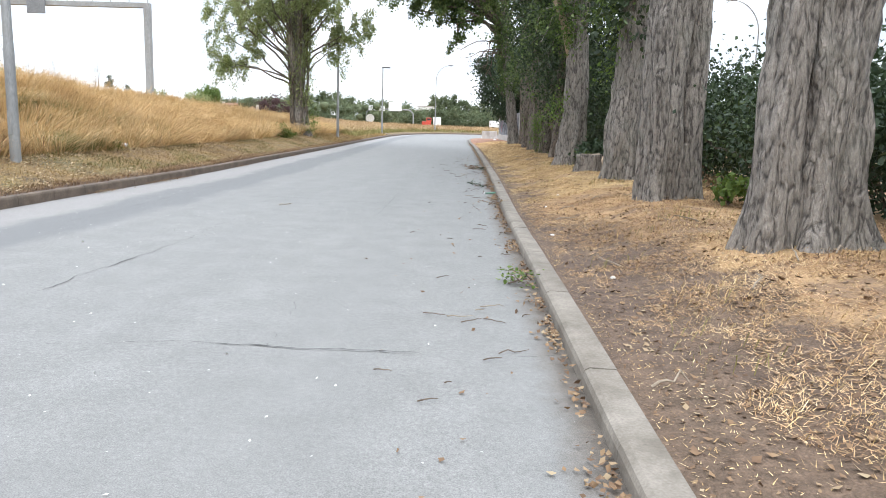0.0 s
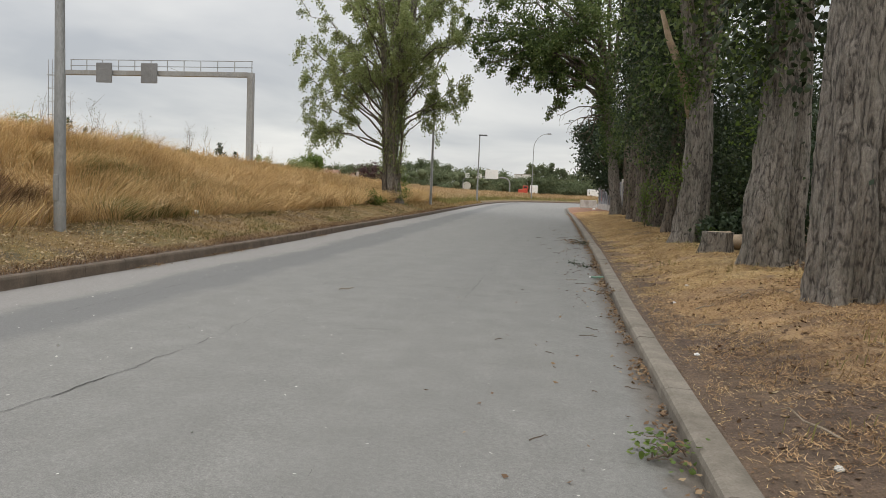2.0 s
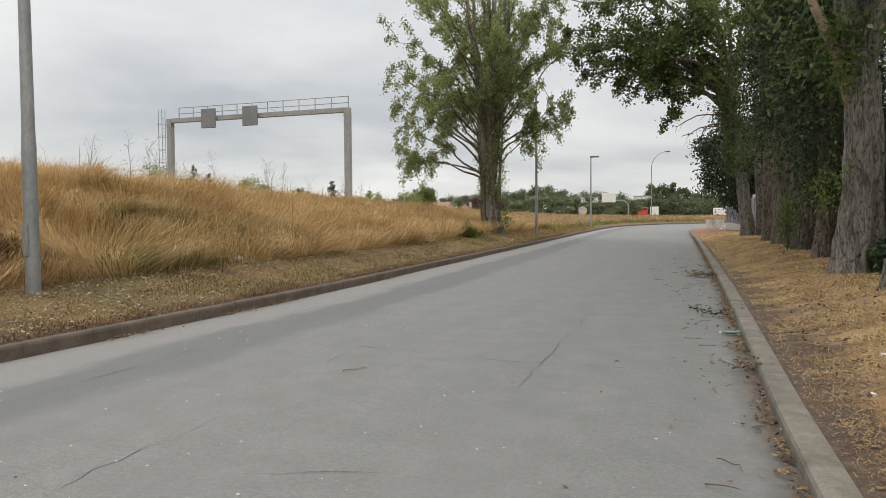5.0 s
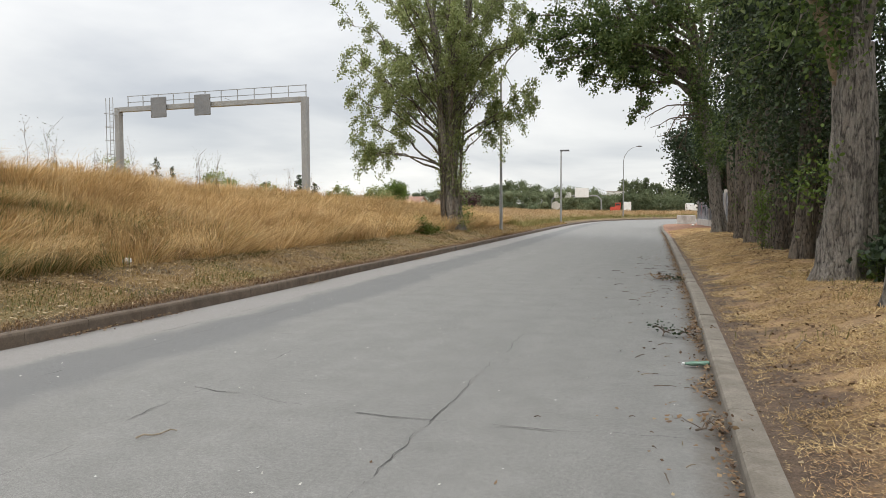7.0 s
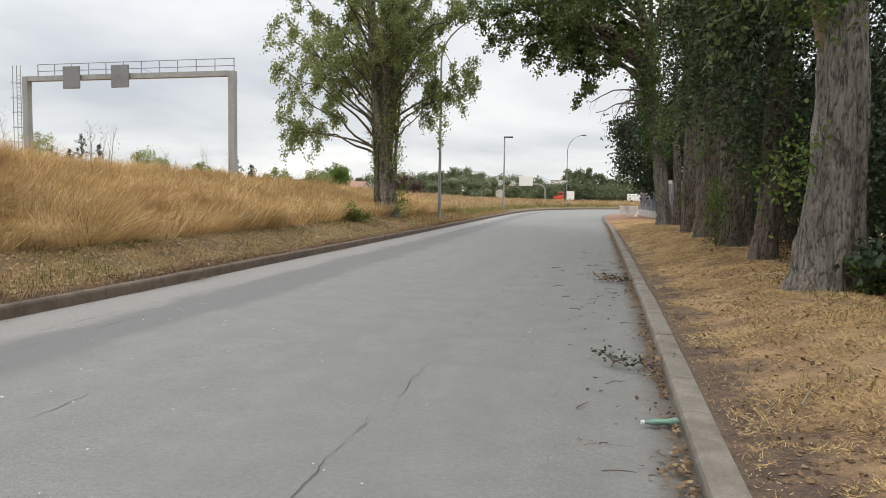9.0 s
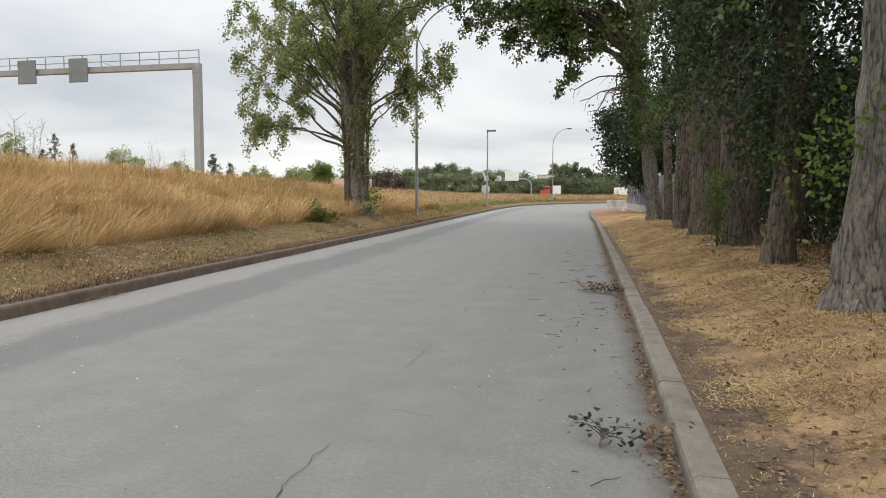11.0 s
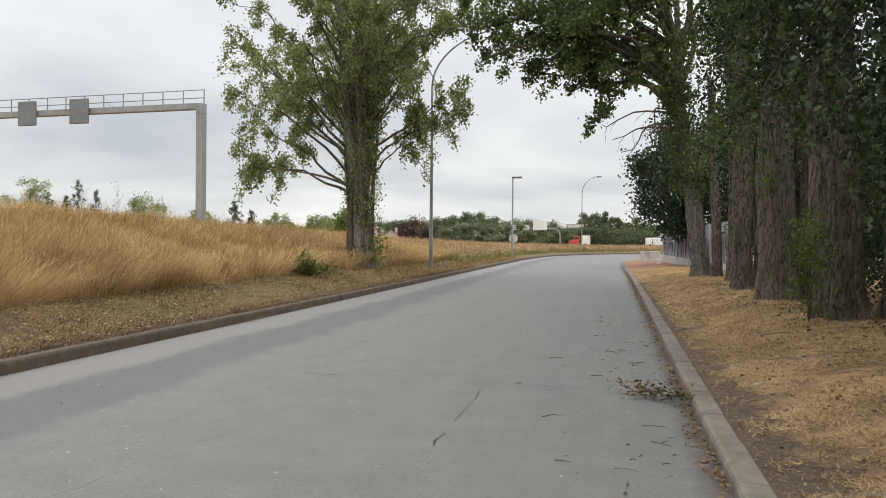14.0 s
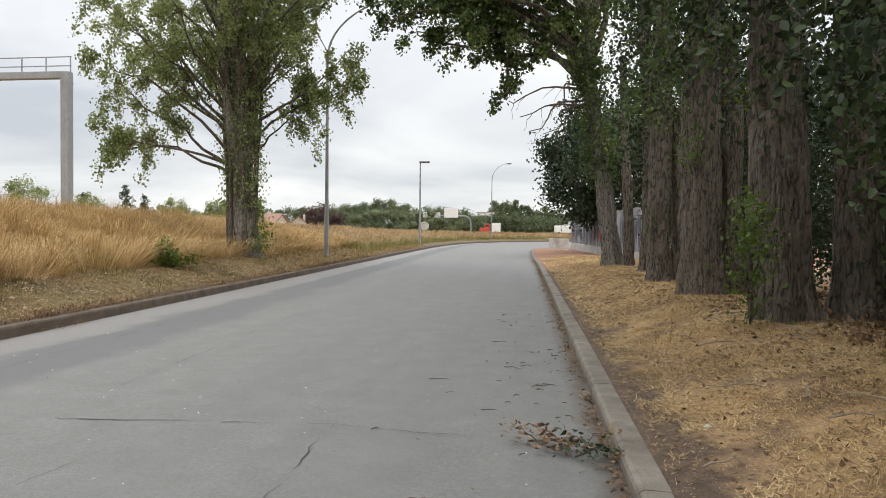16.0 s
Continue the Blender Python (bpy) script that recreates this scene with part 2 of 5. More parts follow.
ASPHALT = make_asphalt()
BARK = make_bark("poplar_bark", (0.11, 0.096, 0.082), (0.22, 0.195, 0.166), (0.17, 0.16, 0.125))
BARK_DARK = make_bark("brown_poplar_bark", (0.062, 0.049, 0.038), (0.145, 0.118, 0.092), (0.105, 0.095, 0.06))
VERGE_RIGHT = make_verge("straw_and_earth", (0.42, 0.27, 0.135), (0.20, 0.125, 0.073), (0.14, 0.14, 0.06), 0.28, (0.9, 0.62, 1.8))
VERGE_LEFT = make_verge("mown_dry_verge", (0.23, 0.145, 0.062), (0.10, 0.07, 0.04), (0.12, 0.115, 0.045), 0.5, (0.0, 0.34, 0.5))
BANK_SOIL = make_verge("dry_meadow_floor", (0.30, 0.195, 0.08), (0.19, 0.12, 0.05), (0.12, 0.115, 0.045), 0.40)
RED_EARTH = make_verge("brick_red_earth", (0.33, 0.17, 0.10), (0.24, 0.13, 0.085), (0.26, 0.18, 0.09), 0.3)
KERB_PALE = plain_surface("kerb_concrete", (0.145, 0.124, 0.098), (0.24, 0.212, 0.175), 4, 60, 0.9, bump=0.5, stain=(0.11, 0.092, 0.07), per_object=0.16)
KERB_BROWN = plain_surface("dirty_kerb_concrete", (0.10, 0.075, 0.055), (0.165, 0.125, 0.095), 4, 60, 0.95, bump=0.4, stain=(0.08, 0.065, 0.05), per_object=0.1)
CRACK = plain_surface("crack_shadow", (0.045, 0.044, 0.042), (0.08, 0.078, 0.074), 20, 100, 1.0)
STEEL = plain_surface("galvanised_steel", (0.22, 0.225, 0.225), (0.34, 0.345, 0.34), 3, 40, 0.55, 0.35, 0.1, 0.002, (1, 1, 0.3), stain=(0.24, 0.24, 0.23))
GANTRY_STEEL = plain_surface("weathered_gantry_steel", (0.25, 0.255, 0.255), (0.33, 0.335, 0.33), 2, 20, 0.6, 0.2, 0.1, 0.003, (1, 1, 0.3), stain=(0.25, 0.24, 0.22))
SIGN_BACK = plain_surface("sign_back_metal", (0.17, 0.175, 0.18), (0.22, 0.225, 0.23), 1.5, 12, 0.5, 0.3, 0.05, 0.002)
DARK_METAL = plain_surface("dark_lamp_housing", (0.10, 0.10, 0.105), (0.15, 0.15, 0.155), 4, 30, 0.5, 0.3)
LENS = plain_surface("lamp_glass", (0.45, 0.46, 0.46), (0.55, 0.56, 0.56), 4, 30, 0.2)
CONCRETE = plain_surface("rough_concrete", (0.36, 0.34, 0.31), (0.50, 0.48, 0.45), 2, 25, 0.9, stain=(0.28, 0.25, 0.22))
FENCE_WALL = plain_surface("weathered_panel", (0.16, 0.165, 0.18), (0.34, 0.345, 0.36), 1.3, 14, 0.8, stain=(0.13, 0.13, 0.16), per_object=0.35)
PAINT_DARK = plain_surface("spray_paint", (0.04, 0.045, 0.06), (0.08, 0.085, 0.10), 3, 30, 0.7)
PAINT_RED = plain_surface("red_paint", (0.42, 0.05, 0.03), (0.55, 0.08, 0.045), 2, 20, 0.5)
PAINT_WHITE = plain_surface("white_paint", (0.66, 0.66, 0.65), (0.78, 0.78, 0.77), 2, 20, 0.5)
RENDERED_WALL = plain_surface("cream_render", (0.52, 0.47, 0.40), (0.64, 0.59, 0.52), 1, 10, 0.9)
ROOF_TILE = plain_surface("clay_roof", (0.26, 0.15, 0.11), (0.36, 0.22, 0.17), 1, 8, 0.9)
WINDOW_DARK = plain_surface("dark_pane", (0.03, 0.035, 0.04), (0.06, 0.065, 0.07), 1, 8, 0.15)
RUBBER = plain_surface("rubber", (0.02, 0.02, 0.02), (0.04, 0.04, 0.04), 3, 30, 0.9)
CUT_WOOD = plain_surface("weathered_cut_wood", (0.24, 0.17, 0.11), (0.42, 0.32, 0.22), 6, 50, 0.9, bump=0.6, stain=(0.15, 0.11, 0.08))
PLASTIC_GREEN = plain_surface("green_plastic", (0.13, 0.24, 0.18), (0.22, 0.34, 0.27), 8, 50, 0.25)
PLASTIC_WHITE = plain_surface("white_plastic", (0.66, 0.66, 0.65), (0.8, 0.8, 0.79), 8, 50, 0.5)
TWIG = plain_surface("twig_bark", (0.075, 0.055, 0.04), (0.16, 0.12, 0.09), 10, 80, 0.9)
DEAD_TWIG = plain_surface("bleached_twig", (0.2, 0.16, 0.115), (0.34, 0.28, 0.21), 10, 80, 0.9)
STONE = plain_surface("pale_chip", (0.42, 0.40, 0.36), (0.6, 0.58, 0.54), 20, 90, 0.8)

LEAF_POPLAR = foliage("poplar_leaf", [(0.10, 0.13, 0.04), (0.20, 0.24, 0.085), (0.31, 0.355, 0.15), (0.45, 0.49, 0.27)], 0.5)
LEAF_ROW = foliage("row_leaf", [(0.032, 0.054, 0.018), (0.07, 0.108, 0.034), (0.125, 0.175, 0.052), (0.23, 0.27, 0.10)], 0.42)
# ivy greens sit near black: the row's deep shade is put into the colour
LEAF_IVY_SHADED = foliage("shaded_ivy_leaf", [(0.012, 0.022, 0.009), (0.022, 0.038, 0.014), (0.04, 0.064, 0.022), (0.085, 0.115, 0.04)], 0.2, 0.48)
LEAF_SPROUT = foliage("sprout_leaf", [(0.06, 0.10, 0.02), (0.11, 0.17, 0.035), (0.17, 0.22, 0.05)], 0.4)
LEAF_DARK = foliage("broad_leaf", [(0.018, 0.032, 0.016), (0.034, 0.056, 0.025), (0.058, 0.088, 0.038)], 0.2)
# distance haze is mixed into these paler, greyer greens
LEAF_FAR = foliage("hazed_distant_leaf", [(0.085, 0.115, 0.062), (0.135, 0.165, 0.088), (0.20, 0.22, 0.12)], 0.3, 0.8, 0.06)
LEAF_COPPER = foliage("copper_leaf", [(0.06, 0.035, 0.035), (0.095, 0.055, 0.05)], 0.2, 0.8)
LEAF_DEAD = foliage("fallen_leaf", [(0.075, 0.048, 0.032), (0.15, 0.092, 0.055), (0.245, 0.155, 0.085), (0.37, 0.29, 0.18)], 0.1, 0.9, 3)
STRAW_BROWN = foliage("brown_trodden_straw", [(0.11, 0.063, 0.036), (0.32, 0.19, 0.10), (0.57, 0.38, 0.20), (0.76, 0.58, 0.36)], 0.1, 0.9, 0.9)
LEAF_PALE = foliage("bleached_leaf", [(0.20, 0.13, 0.07), (0.38, 0.28, 0.165), (0.55, 0.45, 0.30)], 0.1, 0.9, 3)
BLADE_DRY = foliage("dry_grass", [(0.27, 0.155, 0.06), (0.48, 0.31, 0.13), (0.67, 0.475, 0.23), (0.80, 0.63, 0.39)], 0.3, 0.8, 0.6)
BLADE_FAR = foliage("bleached_meadow_grass", [(0.27, 0.175, 0.085), (0.43, 0.30, 0.16), (0.57, 0.43, 0.26)], 0.3, 0.85, 0.12)
BLADE_GREEN = foliage("half_green_grass", [(0.15, 0.145, 0.045), (0.25, 0.225, 0.08), (0.38, 0.32, 0.14)], 0.3, 0.8, 0.5)
BLADE_MOWN = foliage("mown_grass", [(0.16, 0.105, 0.045), (0.35, 0.235, 0.10), (0.52, 0.38, 0.185)], 0.2, 0.9, 0.8)
BLADE_RUST = foliage("russet_dead_weeds", [(0.09, 0.05, 0.03), (0.18, 0.105, 0.058), (0.29, 0.185, 0.10), (0.44, 0.31, 0.18)], 0.15, 0.9, 0.9)
BLADE_FRESH = foliage("fresh_green_grass", [(0.07, 0.085, 0.025), (0.13, 0.145, 0.04), (0.22, 0.22, 0.08)], 0.3, 0.8, 0.7)
STRAW = foliage("trodden_straw", [(0.14, 0.088, 0.042), (0.38, 0.25, 0.115), (0.64, 0.465, 0.23), (0.82, 0.67, 0.40)], 0.1, 0.9, 0.9)

# ---- mesh helpers ----
rng = np.random.default_rng(7)


def empty(name, x, y, z, turn=0):
    ob = new(name)
    ob.matrix_basis = pose(x, y, z, 0, 0, turn)
    return ob


def part(name, bm, mat, parent=None, label="", smooth=False):
    """Links a bmesh, made in its parent's space, as one mesh object."""
    me = bpy.data.meshes.new(name)
    bm.to_mesh(me)
    bm.free()
    me.materials.append(mat)
    if smooth:
        me.shade_smooth()
    ob = new(name, me)
    ob.parent = parent
    return tagged(ob, label)


def tri_mesh(name, verts, tris, mat, parent=None, label=""):
    """A mesh from numpy arrays of corners and triangles."""
    me = bpy.data.meshes.new(name)
    n, f = len(verts), len(tris)
    me.vertices.add(n)
    me.vertices.foreach_set("co", np.asarray(verts, np.float32).ravel())
    me.loops.add(3 * f)
    me.loops.foreach_set("vertex_index", np.asarray(tris, np.int32).ravel())
    me.polygons.add(f)
    me.polygons.foreach_set("loop_start", np.arange(0, 3 * f, 3, dtype=np.int32))
    me.update(calc_edges=True)
    me.materials.append(mat)
    ob = new(name, me)
    ob.parent = parent
    return tagged(ob, label)


def box(bm, x0, x1, y0, y1, z0, z1, bevel=0.0):
    made = bmesh.ops.create_cube(bm, size=1, matrix=Matrix.LocRotScale(((x0 + x1) / 2, (y0 + y1) / 2, (z0 + z1) / 2), None, (x1 - x0, y1 - y0, z1 - z0)))
    if bevel:
        edges = list({e for v in made["verts"] for e in v.link_edges})
        bmesh.ops.bevel(bm, geom=edges, offset=bevel, segments=2, affect="EDGES", profile=0.6)
    return bm


def tube(bm, points, radii, segs=8, rough=0.0, seed=0, caps=True):
    """A tapered tube along points; rough makes it uneven."""
    pts = [Vector(p) for p in points]
    rings = []
    side = None
    for i, p in enumerate(pts):
        way = (pts[min(i + 1, len(pts) - 1)] - pts[max(i - 1, 0)]).normalized()
        if side is None:
            side = way.orthogonal().normalized()
        side = (side - way * side.dot(way)).normalized()
        over = way.cross(side)
        ring = []
        for k in range(segs):
            a = 2 * math.pi * k / segs
            r = radii[i]
            if rough:
                r *= 1 + rough * noise.noise(Vector((math.cos(a) * 2 + seed, math.sin(a) * 2, i * 0.5)))
            ring.append(bm.verts.new(p + (side * math.cos(a) + over * math.sin(a)) * r))
        rings.append(ring)
    for a, b in zip(rings, rings[1:]):
        for k in range(segs):
            bm.faces.new((a[k], a[(k + 1) % segs], b[(k + 1) % segs], b[k]))
    if caps:
        bm.faces.new(rings[-1])
        bm.faces.new(rings[0][::-1])
    return bm


def bend(a, b, sag=0.0, n=6, wander=0.0, seed=0):
    """Points from a to b along an uneven arc that rises by sag in the middle."""
    a, b = Vector(a), Vector(b)
    out = []
    for i in range(n + 1):
        t = i / n
        p = a.lerp(b, t)
        p.z += sag * 4 * t * (1 - t)
        if wander and 0 < i:
            p += Vector((noise.noise(Vector((seed, t * 3, 0))), noise.noise(Vector((seed, t * 3, 9))), noise.noise(Vector((seed, t * 3, 5))))) * wander * t
        out.append(p)
    return out


def leaf_cloud(name, points, size, mat, parent=None, flat=0.0, label="", spread=0.35, fine=False):
    """One small folded leaf at each point: kite-shaped, or with a rounder outline where fine."""
    p = np.asarray(points, float)
    n = len(p)
    a = rng.normal(size=(n, 3))
    a[:, 2] -= 0.5
    nrm = rng.normal(size=(n, 3))
    nrm[:, 2] += flat + 0.6
    if flat:
        a[:, 2] *= 0.25
    a /= np.linalg.norm(a, axis=1, keepdims=True)
    b = np.cross(a, nrm)
    b /= np.linalg.norm(b, axis=1, keepdims=True) + 1e-9
    c = np.cross(a, b)
    s = size * rng.uniform(1 - spread, 1 + spread, (n, 1))
    if fine:
        v = np.stack([p - a * s * 0.5, p - a * s * 0.22 + b * s * 0.33 + c * s * 0.07, p + a * s * 0.15 + b * s * 0.30 + c * s * 0.08, p + a * s * 0.58 - c * s * 0.06,
                      p + a * s * 0.15 - b * s * 0.30 + c * s * 0.08, p - a * s * 0.22 - b * s * 0.33 + c * s * 0.07], axis=1).reshape(-1, 3)
        i = np.arange(n)[:, None] * 6
        t = np.concatenate([i + [[0, 1, 2]], i + [[0, 2, 3]], i + [[0, 3, 4]], i + [[0, 4, 5]]]).reshape(-1, 3)
        return tagged(tri_mesh(name, v, t, mat, parent, label), kind="stuff" if parent else "")
    v = np.stack([p - a * s * 0.5, p + b * s * 0.36 + c * s * 0.10, p + a * s * 0.55, p - b * s * 0.36 + c * s * 0.10], axis=1).reshape(-1, 3)
    i = np.arange(n)[:, None] * 4
    t = np.concatenate([i + [[0, 1, 2]], i + [[0, 2, 3]]]).reshape(-1, 3)
    return tagged(tri_mesh(name, v, t, mat, parent, label), kind="stuff" if parent else "")


def blades(name, roots, height, width, lean, mat, parent=None, wind=(0.35, -0.15), tousle=0.0):
    """Grass blades: each a bent strip that narrows to its tip; tousle turns whole tufts one way or another."""
    r = np.asarray(roots, float)
    n = len(r)
    h = np.broadcast_to(np.asarray(height, float), (n,))[:, None] * rng.uniform(0.5, 1.25, (n, 1))
    ang = rng.uniform(0, 2 * np.pi, (n, 1))
    out = np.concatenate([np.cos(ang), np.sin(ang), np.zeros((n, 1))], 1) * rng.uniform(0.05, 1.0, (n, 1)) + np.array([[*wind, 0]])
    droop = np.full((n, 1), lean)
    if tousle:
        turn = np.array([7 * noise.noise(Vector((p[0] * 0.55, p[1] * 0.55, 31))) for p in r])[:, None]
        amount = np.array([max(0.0, 0.55 + 1.4 * noise.noise(Vector((p[0] * 1.1, p[1] * 1.1, 47)))) for p in r])[:, None]
        out += tousle * amount * np.concatenate([np.cos(turn), np.sin(turn), np.zeros((n, 1))], 1)
        droop = droop * (0.6 + 0.7 * amount)
    out *= droop * h
    face = rng.uniform(0, 2 * np.pi, (n, 1))
    w = np.concatenate([np.cos(face), np.sin(face), np.zeros((n, 1))], 1) * width * rng.uniform(0.6, 1.3, (n, 1))
    upv = np.array([[0, 0, 1.0]])
    mid = r + upv * h * 0.62 + out * 0.32
    tip = r + upv * h * (1.05 - 0.35 * np.minimum(1.6, droop)) + out
    v = np.stack([r - w * 0.5, r + w * 0.5, mid + w * 0.5, mid - w * 0.5, tip], axis=1).reshape(-1, 3)
    i = np.arange(n)[:, None] * 5
    t = np.concatenate([i + [[0, 1, 2]], i + [[0, 2, 3]], i + [[3, 2, 4]]]).reshape(-1, 3)
    return tri_mesh(name, v, t, mat, parent)


def strands(name, roots, length, width, mat):
    """Loose straw: one thin tapering sliver at each place, lying nearly flat at any angle."""
    r = np.asarray(roots, float)
    n = len(r)
    a = rng.uniform(0, 2 * np.pi, n)
    ln = length * rng.uniform(0.35, 1.4, n)
    d = np.stack([np.cos(a) * ln, np.sin(a) * ln, np.abs(rng.normal(0, 0.28, n)) * ln + 0.003], 1)
    w = np.stack([-np.sin(a), np.cos(a), rng.normal(0, 0.4, n)], 1) * width * 0.5
    v = np.stack([r - w, r + w, r + d], axis=1).reshape(-1, 3)
    return tri_mesh(name, v, np.arange(n * 3).reshape(-1, 3), mat)


def table(rows):
    ys, vs = zip(*rows)
    return lambda y: np.interp(y, ys, vs)


# ---- plan: kerb lines, bank and verges ----
left_kerb = table([(-60, -4.9), (-10, -6.6), (10, -6.95), (17, -6.98), (21, -7.08), (25.5, -7.32), (30, -7.5), (40, -7.9), (52, -8.45), (70, -9.2), (85, -9.75), (100, -9.8), (110, -9.2), (120, -7.6), (130, -4.5), (140, 1.5), (147, 10), (152, 25), (156, 60)])
right_kerb = table([(-60, 1.8), (-10, 1.05), (5.5, 0.86), (12, 0.75), (17.5, 0.73), (22, 0.70), (25, 0.65), (30, 0.58), (40, 0.40), (54, 0.12), (65, -0.25), (80, -0.42), (85, -0.3), (88, 0.3), (90, 1.4), (92, 4), (94, 10), (96, 25), (98, 60)])
crest_height = table([(-60, 3.4), (0, 3.1), (8, 2.9), (13, 2.66), (20, 2.5), (30, 2.18), (40, 1.98), (57, 1.75), (75, 1.6), (100, 1.35), (150, 1.0), (3000, 0.9)])
tree_foot = table([(-60, 0.5), (45, 0.5), (60, 0.32), (75, 0.22), (3000, 0.2)])


def ground_height(x, y):
    """Height of the ground beside the road."""
    lk, rk = float(left_kerb(y)), float(right_kerb(y))
    if x < lk:
        d = lk - x
        z = float(np.interp(d, [0, 0.14, 0.6, 1.6, 2.3, 9.2, 12, 30, 2600], [0.152, 0.167, 0.26, 0.5, 0.58, 1, 1, 1, 1]))
        if d > 2.3:
            k = float(np.interp(d, [2.3, 5.5, 8.0, 9.5], [0, 0.55, 0.92, 1.0]))
            z = 0.58 + (float(crest_height(y)) - 0.58) * k
            z += 0.14 * noise.noise(Vector((x * 0.5, y * 0.5, 0))) * min(1, (d - 2.3) / 2)
        elif d > 0.3:
            z += 0.03 * noise.noise(Vector((x * 2, y * 2, 0)))
        return z
    if x > rk:
        d = x - rk
        top = float(tree_foot(y))
        z = float(np.interp(d, [0, 0.2, 0.7, 1.6, 2.2], [0.085, 0.098, 0.15, 0.12 + (top - 0.12) * 0.8, top]))
        if d > 0.35:
            z += 0.035 * noise.noise(Vector((x * 1.6, y * 1.6, 3)))
        return z
    return -0.08

# ---- ground and road ----


def build_ground():
    ys = list(np.arange(-60, -4, 4)) + list(np.arange(-4, 60, 0.5)) + list(np.arange(60, 160, 2.5)) + [165, 180, 200, 240, 300, 400, 600, 1000, 1800, 3000]
    lo = [2600, 900, 400, 200, 110, 70, 45, 30, 22, 17, 13, 11, 9.5, 8.7, 8, 7.2, 6.4, 5.5, 4.6, 3.8, 3.1, 2.5, 2.3, 2.0, 1.6, 1.2, 0.9, 0.6, 0.35, 0.14, 0.02]
    ro = [0.02, 0.2, 0.35, 0.5, 0.7, 0.9, 1.15, 1.4, 1.6, 1.9, 2.2, 2.7, 3.2, 4, 5, 7, 10, 16, 30, 60, 120, 300, 900, 2600]
    verts, faces, mats = [], [], []
    cols = len(lo) + len(ro)
    for y in ys:
        lk, rk = float(left_kerb(y)), float(right_kerb(y))
        if rk < lk + 0.2:
            rk = lk + 0.2
        for d in lo:
            verts.append((lk - d, y, -0.08 if d < 0.1 else ground_height(lk - d, y)))
        for d in ro:
            verts.append((rk + d, y, -0.08 if d < 0.1 else ground_height(rk + d, y)))
    for j in range(len(ys) - 1):
        for i in range(cols - 1):
            a = j * cols + i
            faces.append((a, a + 1, a + 1 + cols, a + cols))
            if i < len(lo) - 1:
                mats.append(0 if lo[i] > 2.4 else 1)
            else:
                mats.append(3 if (48 < ys[j] < 90 and i > len(lo)) else (2 if ys[j] < 100 else 0))
    me = bpy.data.meshes.new("ground")
    me.from_pydata(verts, [], faces)
    for m in (BANK_SOIL, VERGE_LEFT, VERGE_RIGHT, RED_EARTH):
        me.materials.append(m)
    me.polygons.foreach_set("material_index", mats)
    uv = me.uv_layers.new(name="beside")
    flat = np.empty(2 * len(me.loops), np.float32)
    idx = np.empty(len(me.loops), np.int32)
    me.loops.foreach_get("vertex_index", idx)
    va = np.array(verts)
    lk, rk = left_kerb(va[idx, 1]), right_kerb(va[idx, 1])
    flat[0::2] = np.where(va[idx, 0] < lk + 0.01, lk - va[idx, 0], va[idx, 0] - rk)
    flat[1::2] = va[idx, 1]
    uv.data.foreach_set("uv", flat)
    me.shade_smooth()
    tagged(new("ground", me), "dry grassy ground with earth verges and a meadow bank", "ground", kind="structure")


def build_road():
    ys = list(np.arange(-60, 0, 5)) + list(np.arange(0, 60, 1.0)) + list(np.arange(60, 156, 2))
    n = 25
    verts, faces = [], []
    for y in ys:
        lk, rk = float(left_kerb(y)), float(right_kerb(y))
        for i in range(n):
            t = i / (n - 1)
            x = lk + (rk - lk) * t
            verts.append((x, y, 0.012 * math.sin(math.pi * t) - 0.008 + 0.006 * noise.noise(Vector((x * 0.6, y * 0.3, 1)))))
    for j in range(len(ys) - 1):
        for i in range(n - 1):
            a = j * n + i
            faces.append((a, a + 1, a + 1 + n, a + n))
    me = bpy.data.meshes.new("road")
    me.from_pydata(verts, [], faces)
    uv = me.uv_layers.new(name="across")
    for lp in me.loops:
        x, y, _ = verts[lp.vertex_index]
        uv.data[lp.index].uv = (x - float(left_kerb(y)), float(right_kerb(y)) - x)
    me.materials.append(ASPHALT)
    me.shade_smooth()
    return tagged(new("road", me), "weathered grey asphalt road with fine cracks", "road", kind="structure")


build_ground()
road = build_road()


def crack(a, b, width, seed):
    """An uneven crack from a to b, broken here and there."""
    a, b = Vector((*a, 0)), Vector((*b, 0))
    n = max(6, int((b - a).length / 0.03))
    side = (b - a).normalized().cross(Vector((0, 0, 1)))
    bm = bmesh.new()
    last = None
    for i in range(n + 1):
        t = i / n
        p = a.lerp(b, t) + side * (0.09 * math.sin(math.pi * t) * noise.noise(Vector((t * (b - a).length * 0.9, seed, 0))) + 0.035 * noise.noise(Vector((t * (b - a).length * 5, seed, 4))) + 0.014 * noise.noise(Vector((t * (b - a).length * 15, seed, 7))))
        w = 0.48 * width * max(0.0, 0.45 + 1.2 * noise.noise(Vector((t * (b - a).length * 1.7, seed, 8))) + 0.5 * noise.noise(Vector((t * (b - a).length * 9, seed, 2))))
        p.z = 0.009
        cur = (bm.verts.new(p - side * w), bm.verts.new(p + side * w)) if w > 0.0008 else None
        if cur and last:
            bm.faces.new((last[0], last[1], cur[1], cur[0]))
        last = cur
    return part("crack", bm, CRACK, road)


